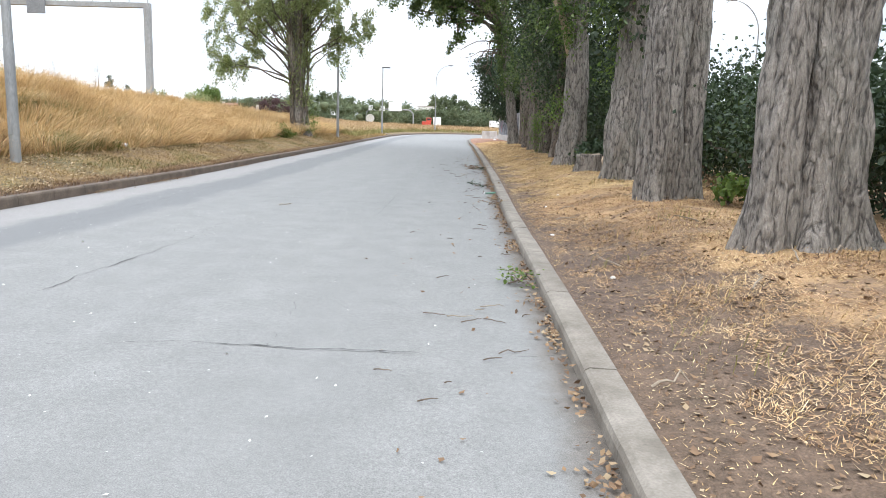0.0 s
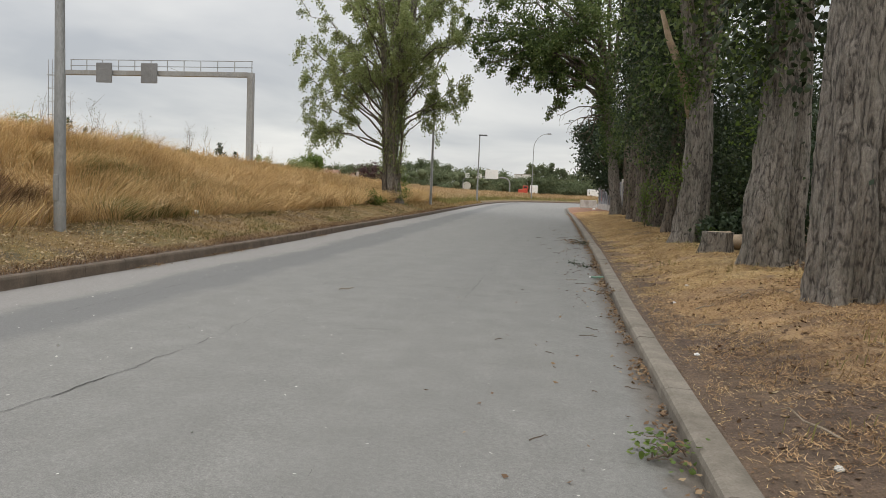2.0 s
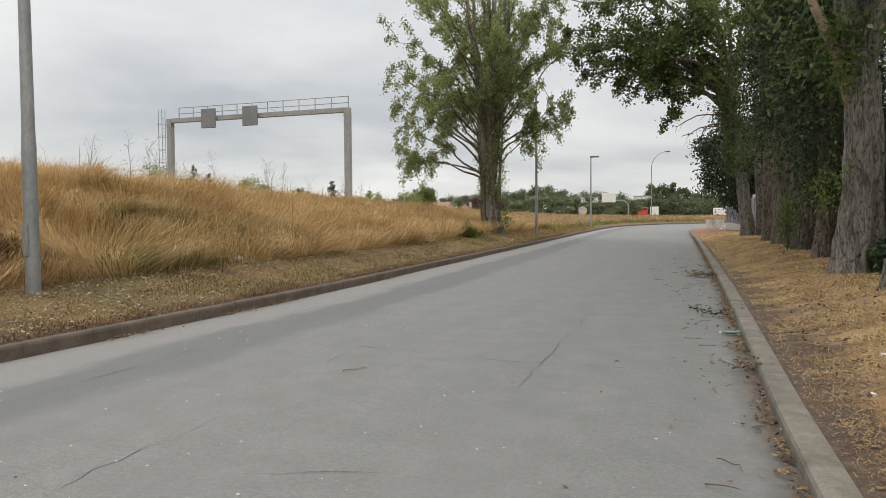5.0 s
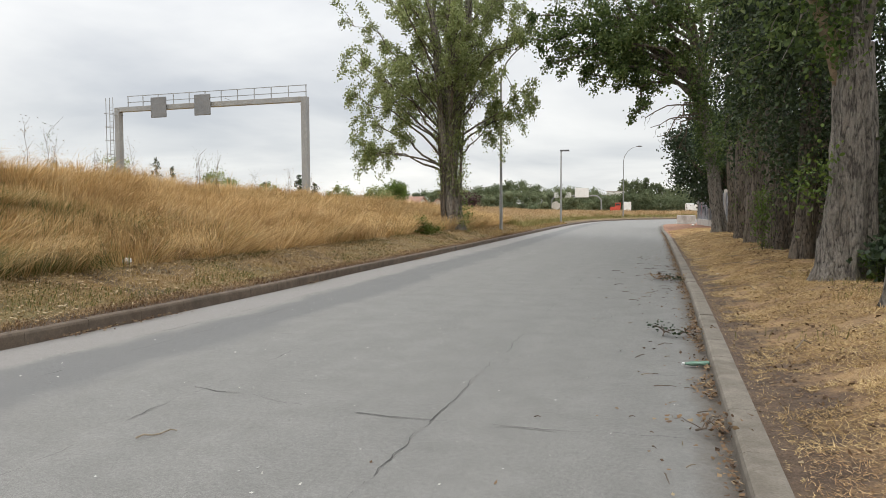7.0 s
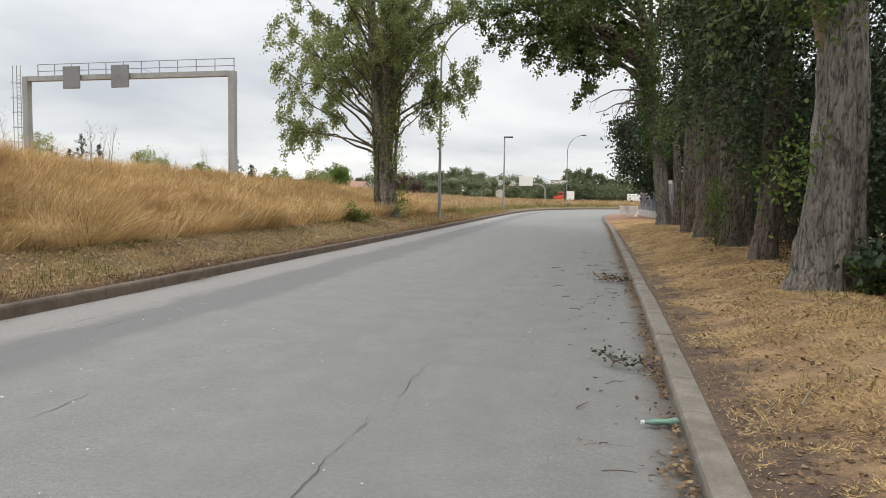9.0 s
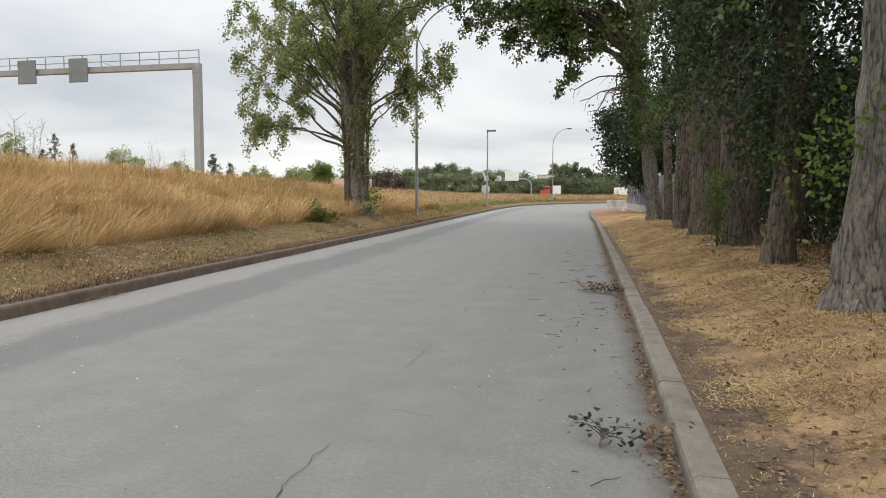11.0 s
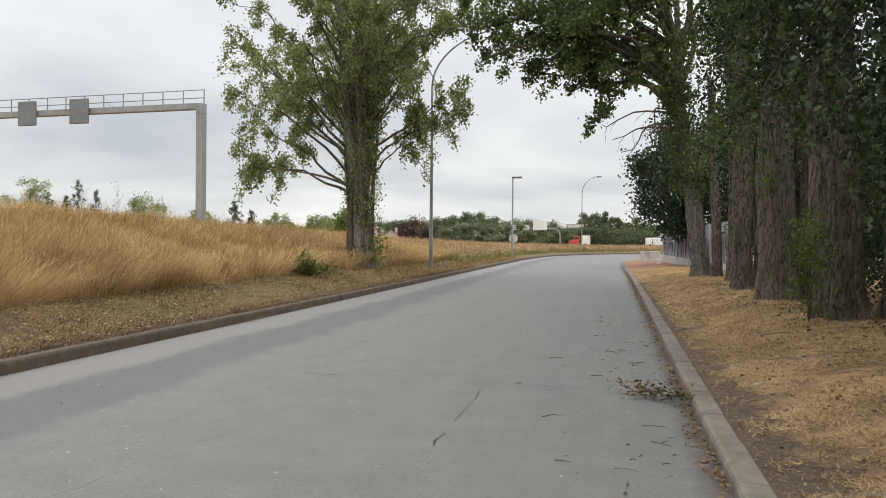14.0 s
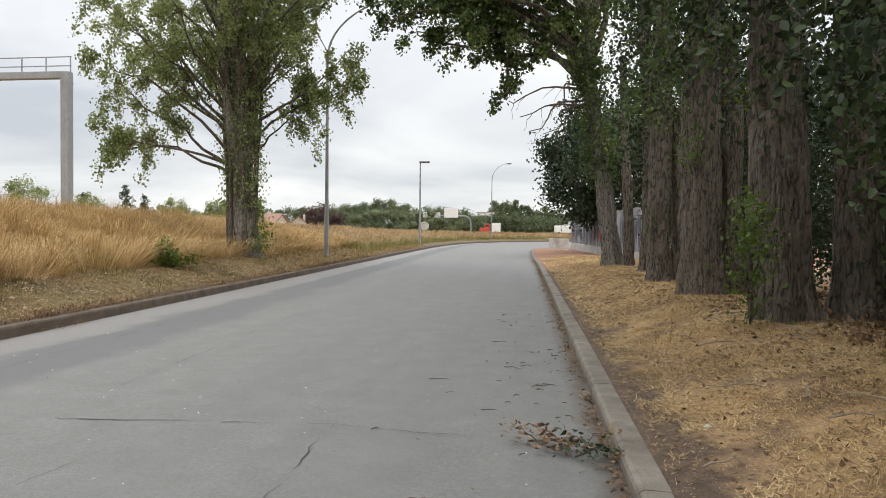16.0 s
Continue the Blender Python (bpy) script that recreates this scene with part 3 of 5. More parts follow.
for k, (line, w) in enumerate([
        ([(-1.22, 6.0), (-1.16, 5.4), (-1.1, 4.45)], 0.006), ([(-1.33, 11.7), (-1.36, 13.2), (-1.38, 14.4), (-1.42, 15.6), (-1.42, 17.3)], 0.009), ([(-1.4, 18.7), (-1.46, 20.4)], 0.007), ([(-1.5, 22.6), (-1.53, 24.3), (-1.58, 25.43)], 0.014), ([(-1.6, 28), (-1.8, 36)], 0.007),
        ([(-3.7, 13.8), (-3.2, 13.7), (-2.5, 13.5), (-2.0, 13.45), (-1.1, 13.42), (-0.1, 13.44), (0.55, 13.5)], 0.010), ([(-4.1, 25.19), (-2.5, 25.35), (-1.58, 25.43), (-0.85, 25.3), (0.12, 25.18)], 0.017),
        ([(-3.38, 5.5), (-3.34, 6.7), (-3.28, 7.6), (-3.25, 8.5), (-3.33, 9.8), (-3.38, 10.8)], 0.012), ([(-3.45, 11.5), (-3.7, 15.5)], 0.009), ([(-2.5, 4.28), (-1.7, 4.46), (-0.63, 4.45), (0.32, 4.37), (0.78, 4.5)], 0.014),
        ([(-5.3, 9), (-5.4, 14)], 0.011), ([(-5.45, 15), (-5.6, 20)], 0.012), ([(-5.7, 23), (-6.2, 33)], 0.010), ([(-6.0, 14.5), (-6.05, 18.5), (-6.2, 22)], 0.011), ([(-4.4, 16.5), (-3.6, 17.0)], 0.007), ([(-2.0, 18.2), (-0.9, 18.0)], 0.006), ([(-0.3, 15.6), (0.4, 15.4)], 0.006),
        ([(-2.4, 9.6), (-1.6, 9.9)], 0.006), ([(-3.6, 20.3), (-3.0, 24.5)], 0.006), ([(-4.1, 26.5), (-4.4, 33)], 0.009)]):
    for j, (a, b) in enumerate(zip(line, line[1:])):
        crack(a, b, w, k * 3.1 + j * 0.7)


def kerbstone_mesh(name, width, height, length, mat):
    """A kerbstone with a sloped, rounded road-side edge; its road side faces +x of the stone and it lies along y."""
    bm = bmesh.new()
    outline = [(0, -0.12), (0, height - 0.045), (-0.012, height - 0.015), (-0.04, height), (-width, height - 0.006), (-width, -0.12)]
    ends = []
    for y in (0.0025, length - 0.0025):
        ends.append([bm.verts.new((x, y, z)) for x, z in outline])
    for k in range(len(outline) - 1):
        bm.faces.new((ends[0][k], ends[0][k + 1], ends[1][k + 1], ends[1][k]))
    bm.faces.new(ends[0][::-1])
    bm.faces.new(ends[1])
    bmesh.ops.recalc_face_normals(bm, faces=bm.faces)
    me = bpy.data.meshes.new(name)
    bm.to_mesh(me)
    bm.free()
    me.materials.append(mat)
    return me


def lay_kerb(name, line, y0, y1, mesh, flip, label):
    kerb = tagged(empty(name, 0, y0, 0), label, "kerb", kind="structure")
    y = y0
    r = random.Random(3)
    while y < y1:
        x = float(line(y))
        dx = float(line(y + 0.5)) - x
        step = 1.0 / math.sqrt(1 + (dx / 0.5) ** 2)
        x2 = float(line(y + step))
        ob = new("kerbstone", mesh)
        ob.parent = kerb
        turn = -math.degrees(math.atan2(x2 - x, step))
        m = pose(x, y - y0, r.uniform(-0.004, 0.004), 0, r.uniform(-0.5, 0.5), turn)
        if flip:
            m = pose(x2, y - y0 + step, r.uniform(-0.006, 0.006), 0, r.uniform(-0.5, 0.5), turn + 180)
        ob.matrix_basis = m
        y += step
    return kerb


lay_kerb("kerb_right", right_kerb, -8, 90.5, kerbstone_mesh("kerbstone", 0.20, 0.105, 1.0, KERB_PALE), True, "worn pale concrete kerb with leaf litter along it")
lay_kerb("kerb_left", left_kerb, -4, 128, kerbstone_mesh("dark_kerbstone", 0.13, 0.172, 1.0, KERB_BROWN), False, "dirty brown concrete kerb below the dry verge")

# ---- grass and litter ----


def scatter(n, x_of, y0, y1, lift=0.0, keep=None):
    """n random places on the ground; x_of(y, u) gives x for u in 0..1."""
    out = []
    for y, u in zip(rng.uniform(y0, y1, n), rng.uniform(0, 1, n)):
        x = x_of(y, u)
        if keep and not keep(x, y):
            continue
        out.append((x, y, ground_height(x, y) + lift))
    return np.array(out)


def meadow(name, n, y0, y1, d0, d1, height, width, lean, mat, patch=None, label="tall dry meadow grass on the bank"):
    keep = None
    if patch is not None:
        keep = lambda x, y: noise.noise(Vector((x * 0.35 + 9, y * 0.35, 2))) > patch
    roots = scatter(n, lambda y, u: float(left_kerb(y)) - d0 - (d1 - d0) * u, y0, y1, -0.02, keep)
    if mat is BLADE_DRY and y0 < 10:
        roots = roots[(np.hypot((roots[:, 0] + 10.9) / 1.5, (roots[:, 1] - 11.4) / 2.0) > 1) | (rng.uniform(size=len(roots)) < 0.35)]
    h = height * np.array([1 + 0.5 * noise.noise(Vector((p[0] * 0.45, p[1] * 0.45, 6))) + 0.5 * noise.noise(Vector((p[0] * 1.7, p[1] * 1.7, 16))) for p in roots])
    tagged(blades(name, roots, h, width, lean, mat, tousle=1.25 if height > 0.3 else 0.0), label, "grass", kind="stuff")


meadow("meadow_grass", 100000, 2, 34, 2.1, 10.8, 0.74, 0.0085, 1.5, BLADE_DRY)
meadow("dead_stems", 13000, 2, 34, 2.2, 10.6, 0.5, 0.010, 1.25, BLADE_RUST, -0.1, "brown dead stems low in the dry grass")
meadow("meadow_grass", 50000, 34, 62, 2.3, 11.5, 0.70, 0.014, 1.35, BLADE_DRY)
meadow("meadow_grass", 60000, 62, 160, 1.6, 26, 0.66, 0.035, 1.2, BLADE_FAR)
meadow("meadow_grass", 20000, 2, 60, 8, 24, 0.85, 0.018, 0.8, BLADE_DRY)
meadow("green_grass", 42000, 2, 60, 2.3, 9.5, 0.5, 0.010, 1.1, BLADE_GREEN, 0.06, "half-green tufts among the dry grass")
meadow("green_grass", 12000, 60, 150, 0.9, 3.2, 0.4, 0.03, 0.5, BLADE_GREEN, None, "half-green roadside grass strip")
meadow("mown_grass", 42000, 3, 45, 0.2, 2.6, 0.075, 0.007, 1.5, BLADE_MOWN, None, "short dry mown verge grass")
meadow("mown_grass", 9000, 45, 85, 0.2, 2.2, 0.16, 0.02, 0.9, BLADE_MOWN, None, "short dry mown verge grass")
meadow("verge_weeds", 26000, 3, 45, 0.35, 2.5, 0.10, 0.007, 1.0, BLADE_FRESH, 0.08, "short green weeds among the mown grass")
meadow("edge_grass", 17000, 3, 60, 0.11, 0.42, 0.10, 0.008, 1.5, BLADE_RUST, None, "dark matted grass edge above the kerb")
meadow("seed_stalks", 3600, 4, 60, 3.0, 11, 0.98, 0.008, 0.6, STRAW, None, "pale seed stalks standing above the dry grass")


def weed_patch(name, n, x, y, sx, sy, height, width, mat, label):
    """A ragged patch of other weeds in the meadow."""
    p = rng.normal(size=(n, 2)) * [sx, sy] + [x, y]
    p = p[np.array([noise.noise(Vector((a * 1.4, b * 1.4, 8))) > -0.22 for a, b in p])]
    roots = np.array([(a, b, ground_height(a, b) - 0.02) for a, b in p])
    tagged(blades(name, roots, height, width, 1.1, mat, tousle=1.4), label, "weeds", kind="stuff")


weed_patch("dead_weeds", 9000, -10.9, 11.4, 0.8, 1.05, 0.66, 0.010, BLADE_RUST, "dark russet dead weeds matted on the bank")
weed_patch("dead_weeds", 1500, -10.4, 14.2, 0.35, 0.4, 0.6, 0.009, BLADE_RUST, "dark russet dead weeds matted on the bank")
weed_patch("fresh_grass", 1500, -9.3, 10.6, 0.35, 0.8, 0.3, 0.009, BLADE_FRESH, "green grass tuft at the bank's foot")
weed_patch("fresh_grass", 3200, -11.6, 19.4, 0.7, 1.5, 0.62, 0.010, BLADE_FRESH, "green grass patch near the bank's crest")
weed_patch("fresh_grass", 2200, -9.6, 17.5, 0.25, 1.0, 0.42, 0.009, BLADE_FRESH, "green grass tuft at the bank's foot")
right_x = lambda y, u: float(right_kerb(y)) + 0.3 + 4.0 * u ** 0.85


def straw_lies(x, y):
    """Where dry grass covers the verge; bare earth shows beside the kerb and round the first trees."""
    d = x - float(right_kerb(y))
    patchy = noise.noise(Vector((x * 1.1, y * 1.1, 5))) + 0.5 * noise.noise(Vector((x * 4, y * 4, 5)))
    return patchy > -0.42 + 0.5 * max(0, 1.0 - d) + 0.16 * min(1, max(0, (11 - y) / 4)) * (d < 2.4)


for n, y0, y1, length, width, place in ((130000, 2.5, 13, 0.055, 0.0045, straw_lies), (270000, 13, 32, 0.062, 0.0052, straw_lies), (60000, 32, 60, 0.12, 0.014, None)):
    tagged(strands("trodden_straw", scatter(n, right_x, y0, y1, 0.004, place), length, width, STRAW_BROWN if y0 < 10 else STRAW), "trodden straw-coloured dry grass on the verge", "straw", kind="stuff")
tagged(strands("mown_straw", scatter(46000, lambda y, u: float(left_kerb(y)) - 0.25 - 2.3 * u, 4, 45, 0.01), 0.075, 0.007, BLADE_MOWN), "mown straw lying on the bank's verge", "straw", kind="stuff")
tagged(strands("straw_bits", scatter(46000, lambda y, u: float(right_kerb(y)) + 0.22 + 3.2 * u, 2.5, 34, 0.003), 0.032, 0.005, STRAW), "loose bits of straw on the bare earth", "straw", kind="stuff")
tagged(leaf_cloud("leaf_crumbs", scatter(9000, lambda y, u: float(right_kerb(y)) + 0.22 + 2.4 * u, 2.5, 26, 0.006), 0.024, LEAF_DEAD, None, 3.0), "brown leaf crumbs on the bare earth", "leaves", kind="stuff")
tagged(blades("dry_tufts", scatter(26000, right_x, 2.5, 34, 0, lambda x, y: straw_lies(x, y) and x - float(right_kerb(y)) > 0.75 and noise.noise(Vector((x * 1.3, y * 1.3, 25))) > 0.0), 0.08, 0.0045, 1.4, STRAW), "tufts of bleached dry grass on the verge", "grass", kind="stuff")
tagged(blades("verge_tufts", scatter(5000, right_x, 3, 30, 0, lambda x, y: noise.noise(Vector((x * 0.9, y * 0.9, 15))) > 0.34), 0.14, 0.007, 0.8, BLADE_GREEN), "small green tufts in the straw", "grass", kind="stuff")
tagged(leaf_cloud("leaf_litter", scatter(15000, right_x, 2.5, 48, 0.014), 0.045, LEAF_DEAD, None, 3.0), "brown fallen leaves strewn over the verge", "leaves", kind="stuff")
tagged(leaf_cloud("leaf_litter", scatter(9000, lambda y, u: float(right_kerb(y)) + 1.7 + 2.6 * u ** 0.7, 19, 42, 0.016, lambda x, y: noise.noise(Vector((x * 1.2, y * 0.9, 91))) > -0.12), 0.06, LEAF_DEAD, None, 1.6), "dark reddish-brown leaves under the tree row", "leaves", kind="stuff")
tagged(leaf_cloud("verge_leaf_litter", scatter(11000, lambda y, u: float(left_kerb(y)) - 0.2 - 2.2 * u, 3, 45, 0.035), 0.05, LEAF_PALE, None, 3.0), "pale fallen leaves on the mown verge", "leaves", kind="stuff")


def gutter_leaves():
    pts = []
    for y in rng.uniform(2.0, 60, 15000):
        dense = noise.noise(Vector((0, y * 1.3, 2)))
        if rng.uniform() > 0.30 + 0.9 * dense:
            continue
        d = abs(rng.normal(0, 0.06 + 0.05 * max(0, dense)))
        pts.append((float(right_kerb(y)) - 0.02 - d, y, 0.012 + rng.uniform(0, 0.03) * (d < 0.12)))
    for y in rng.uniform(2.0, 45, 260):
        pts.append((float(right_kerb(y)) - 0.1 - abs(rng.normal(0, 0.55)), y, 0.012))
    for cy in (13.6, 15.9, 17.2, 22.6, 30.6):
        for q in range(90):
            pts.append((float(left_kerb(cy)) + abs(rng.normal(0, 0.11)), cy + rng.normal(0, 0.35), 0.012 + rng.uniform(0, 0.03)))
    return np.array(pts)


tagged(leaf_cloud("gutter_leaves", gutter_leaves(), 0.037, LEAF_DEAD, None, 2.2), "brown and yellow leaves gathered in the gutter", "leaves", kind="stuff")


def road_chips():
    pts = np.stack([rng.uniform(-6.5, 0.5, 700), rng.uniform(2, 40, 700), np.full(700, 0.012)], 1)
    return leaf_cloud("road_chips", pts, 0.022, STONE, None, 3.0)


tagged(road_chips(), "tiny pale chips and bits on the asphalt", "grit", kind="stuff")

# ---- trees ----


def trunk_mesh(name, points, radii, mat, parent, seed, flare=0.45, lobes=5, segs=52, step=0.10, ridge=0.13):
    """A trunk with buttressed foot and furrowed bark along a bent line."""
    pts = [Vector(p) for p in points]
    lens = [0]
    for a, b in zip(pts, pts[1:]):
        lens.append(lens[-1] + (b - a).length)
    n = max(8, int(lens[-1] / step))
    bm = bmesh.new()
    rings = []
    for i in range(n + 1):
        s = lens[-1] * (i / n)
        c = Vector([float(np.interp(s, lens, [p[k] for p in pts])) for k in range(3)])
        r0 = float(np.interp(s, lens, radii))
        foot = math.exp(-s / 0.35)
        ring = []
        for k in range(segs):
            a = 2 * math.pi * k / segs
            lobe = 0.5 + 0.5 * math.cos(lobes * a + seed + 0.6 * noise.noise(Vector((a, seed, 0))))
            r = r0 * (1 + flare * foot * (0.35 + lobe) + 0.16 * (lobe - 0.35) * (0.45 + 0.55 * math.exp(-s / 2.0)))
            ca, sa = math.cos(a), math.sin(a)
            r *= 1 + 0.19 * noise.noise(Vector((ca * 1.2 + seed, sa * 1.2, s * 0.9))) + 0.10 * noise.noise(Vector((ca * 2.6 + seed, sa * 2.6, s * 2.1)))
            rg = abs(noise.noise(Vector((ca * 4.6 + seed, sa * 4.6, s * 1.15 + seed)))) + 0.35 * abs(noise.noise(Vector((ca * 9 + seed, sa * 9, s * 2.6))))
            r *= 1 + ridge * (1 - 2.6 * rg)
            ring.append(bm.verts.new((c.x + ca * r, c.y + sa * r, c.z)))
        rings.append(ring)
    for a, b in zip(rings, rings[1:]):
        for k in range(segs):
            bm.faces.new((a[k], a[(k + 1) % segs], b[(k + 1) % segs], b[k]))
    bm.faces.new(rings[-1])
    return part(name, bm, mat, parent, smooth=True)


def clumped(centres, n, spread):
    """n leaf places about each centre."""
    c = np.repeat(np.asarray(centres, float), n, axis=0)
    return c + rng.normal(size=c.shape) * np.asarray(spread)


def along(points, n, lo=0.3):
    """n random places along a bent line, from its share lo to its tip."""
    pts = np.array([tuple(p) for p in points])
    t = rng.uniform(lo, 1, n) * (len(pts) - 1)
    i = np.minimum(t.astype(int), len(pts) - 2)
    f = (t - i)[:, None]
    return pts[i] * (1 - f) + pts[i + 1] * f


def meadow_poplar():
    """The lone poplar: many upright stems from a stout leaning trunk, drooping outer boughs with gaps between."""
    bx, by = -10.72, 45.2
    tree = tagged(empty("poplar_tree", bx, by, 0.72), "tall poplar with upright stems and airy green crown beside the bank", "tree")
    trunk_mesh("trunk", [(0.28, 0, -0.35), (0.2, 0, 0.4), (0.05, 0, 1.3), (-0.06, 0, 2.4), (-0.1, 0, 3.4), (-0.12, 0, 5)], [0.46, 0.42, 0.39, 0.34, 0.24, 0.12], BARK, tree, 2.0, 0.3, 4, ridge=0.16)
    r = random.Random(11)
    pts = []
    for k in range(11):
        a = k * 2.4
        foot = Vector((-0.08 + 0.18 * math.cos(a), 0.18 * math.sin(a), 1.5 + r.uniform(0, 1.4)))
        out = r.uniform(0.4, 2.2)
        top = Vector((-0.2 + out * math.cos(a), out * math.sin(a), r.uniform(13, 18)))
        line = bend(foot, top, 0, 9, 0.6, k * 7.7)
        part("limb", tube(bmesh.new(), line, [0.19, 0.20, 0.18, 0.155, 0.13, 0.11, 0.09, 0.07, 0.05, 0.03], 9, 0.2, k), BARK, tree, smooth=True)
        c = along(line, 40, 0.12)
        pts.append(clumped(c + rng.normal(size=c.shape) * [0.28, 0.28, 0.2], 14, (0.12, 0.12, 0.22)))
        for q in range(6):
            p = line[2 + q]
            b = a + r.uniform(-1.1, 1.1)
            ln = r.uniform(1.2, 2.6)
            tip = p + Vector((ln * math.cos(b), ln * math.sin(b), ln * r.uniform(0.8, 1.6)))
            twig = bend(p, tip, 0.1, 5, 0.5, k * 31 + q)
            part("branch", tube(bmesh.new(), twig, [0.045 - 0.007 * i for i in range(6)], 4), BARK_DARK, tree)
            pts.append(clumped(along(twig, 8, 0.3), 17, (0.12, 0.12, 0.2)))
    for k in range(38):
        a = r.uniform(0, 2 * math.pi)
        z0 = 3.0 + 7.5 * (k / 34)
        reach = (r.uniform(3.4, 5.2) if math.cos(a) < 0 else r.uniform(2.7, 4.2)) * (1 if z0 < 7.5 else 0.8)
        gain = r.uniform(0.65, 1.15)
        if k < 6:
            a = (math.pi - 0.15, 0.15, math.pi + 0.4, -0.4, math.pi - 0.5, math.pi)[k]
            reach, z0, gain = (5.0, 3.3, 4.6, 3.2, 4.8, 5.4)[k], (3.1, 3.9, 3.5, 4.8, 3.9, 5.0)[k], (0.62, 0.75, 0.8, 0.9, 0.75, 0.8)[k]
        if k > 33:
            a, reach, z0, gain = ((math.pi, 4.5, 2.9, 0.24), (math.pi + 0.3, 4.0, 3.2, 0.28), (0.1, 2.2, 3.6, 1.0), (-0.1, 3.9, 4.6, 0.55))[k - 34]
        foot = Vector((-0.1 + 0.3 * math.cos(a), 0.3 * math.sin(a), z0))
        tip = foot + Vector((reach * math.cos(a), reach * math.sin(a), reach * gain))
        line = bend(foot, tip, r.uniform(-0.15, 0.45), 8, 1.0, k * 3.3)
        part("branch", tube(bmesh.new(), line, [0.06 * (1 - i / 9.5) * (0.6 + reach / 8) for i in range(9)], 5), BARK_DARK, tree)
        for q in range(13):
            p = line[(3 if k < 34 else 5) + q % (6 if k < 34 else 4)]
            outer = q % 6 > 2
            b = a + r.uniform(-1.5, 1.5)
            ln = r.uniform(0.6, 1.5)
            tip = p + Vector((ln * math.cos(b) * 0.8, ln * math.sin(b) * 0.8, ln * (r.uniform(-1.35, 0.5) if (outer or k > 33) and z0 < 6 else r.uniform(-0.5, 1.2))))
            twig = bend(p, tip, r.uniform(0.1, 0.4), 4, 0.4, k * 17 + q)
            part("twig", tube(bmesh.new(), twig, [0.02, 0.017, 0.014, 0.01, 0.006], 3), BARK_DARK, tree)
            pts.append(clumped(along(twig, 6, 0.35), 24, (0.11, 0.11, 0.15)))
    # slim stems that climb beside the trunk, leafy all the way
    for k, (sx, sy, tx, tz) in enumerate([(0.42, -0.22, 0.62, 6.5), (0.44, 0.1, 0.62, 7.5), (-0.42, -0.2, -0.62, 6.0), (0.25, -0.42, 0.25, 7.0), (-0.3, -0.35, -0.35, 7.0)]):
        line = bend(Vector((sx, sy, 0.1)), Vector((tx, sy * 1.4, tz)), 0, 9, 0.25, k * 4.4)
        part("slim_stem", tube(bmesh.new(), line, [0.10 - 0.007 * i for i in range(10)], 7, 0.2, k), BARK_DARK, tree, smooth=True)
        c = along(line, 62 if sx > 0 else 34, 0.22)
        pts.append(clumped(c + rng.normal(size=c.shape) * [0.16, 0.2, 0.15], 11, (0.12, 0.12, 0.2)))
    pts = np.concatenate(pts)
    leaf_cloud("crown", pts[pts[:, 2] > 1.6], 0.108, LEAF_POPLAR, tree, label="airy clusters of grey-green leaves")
    # sprouts at the foot
    leaf_cloud("shoot_growth", np.concatenate([clumped([(0.75, -0.3, 0.35)], 260, (0.28, 0.25, 0.28)), clumped([(0.9, -0.2, 0.9)], 160, (0.22, 0.2, 0.32))]), 0.10, LEAF_SPROUT, tree, label="leafy shoots with browned tips at the foot")


meadow_poplar()


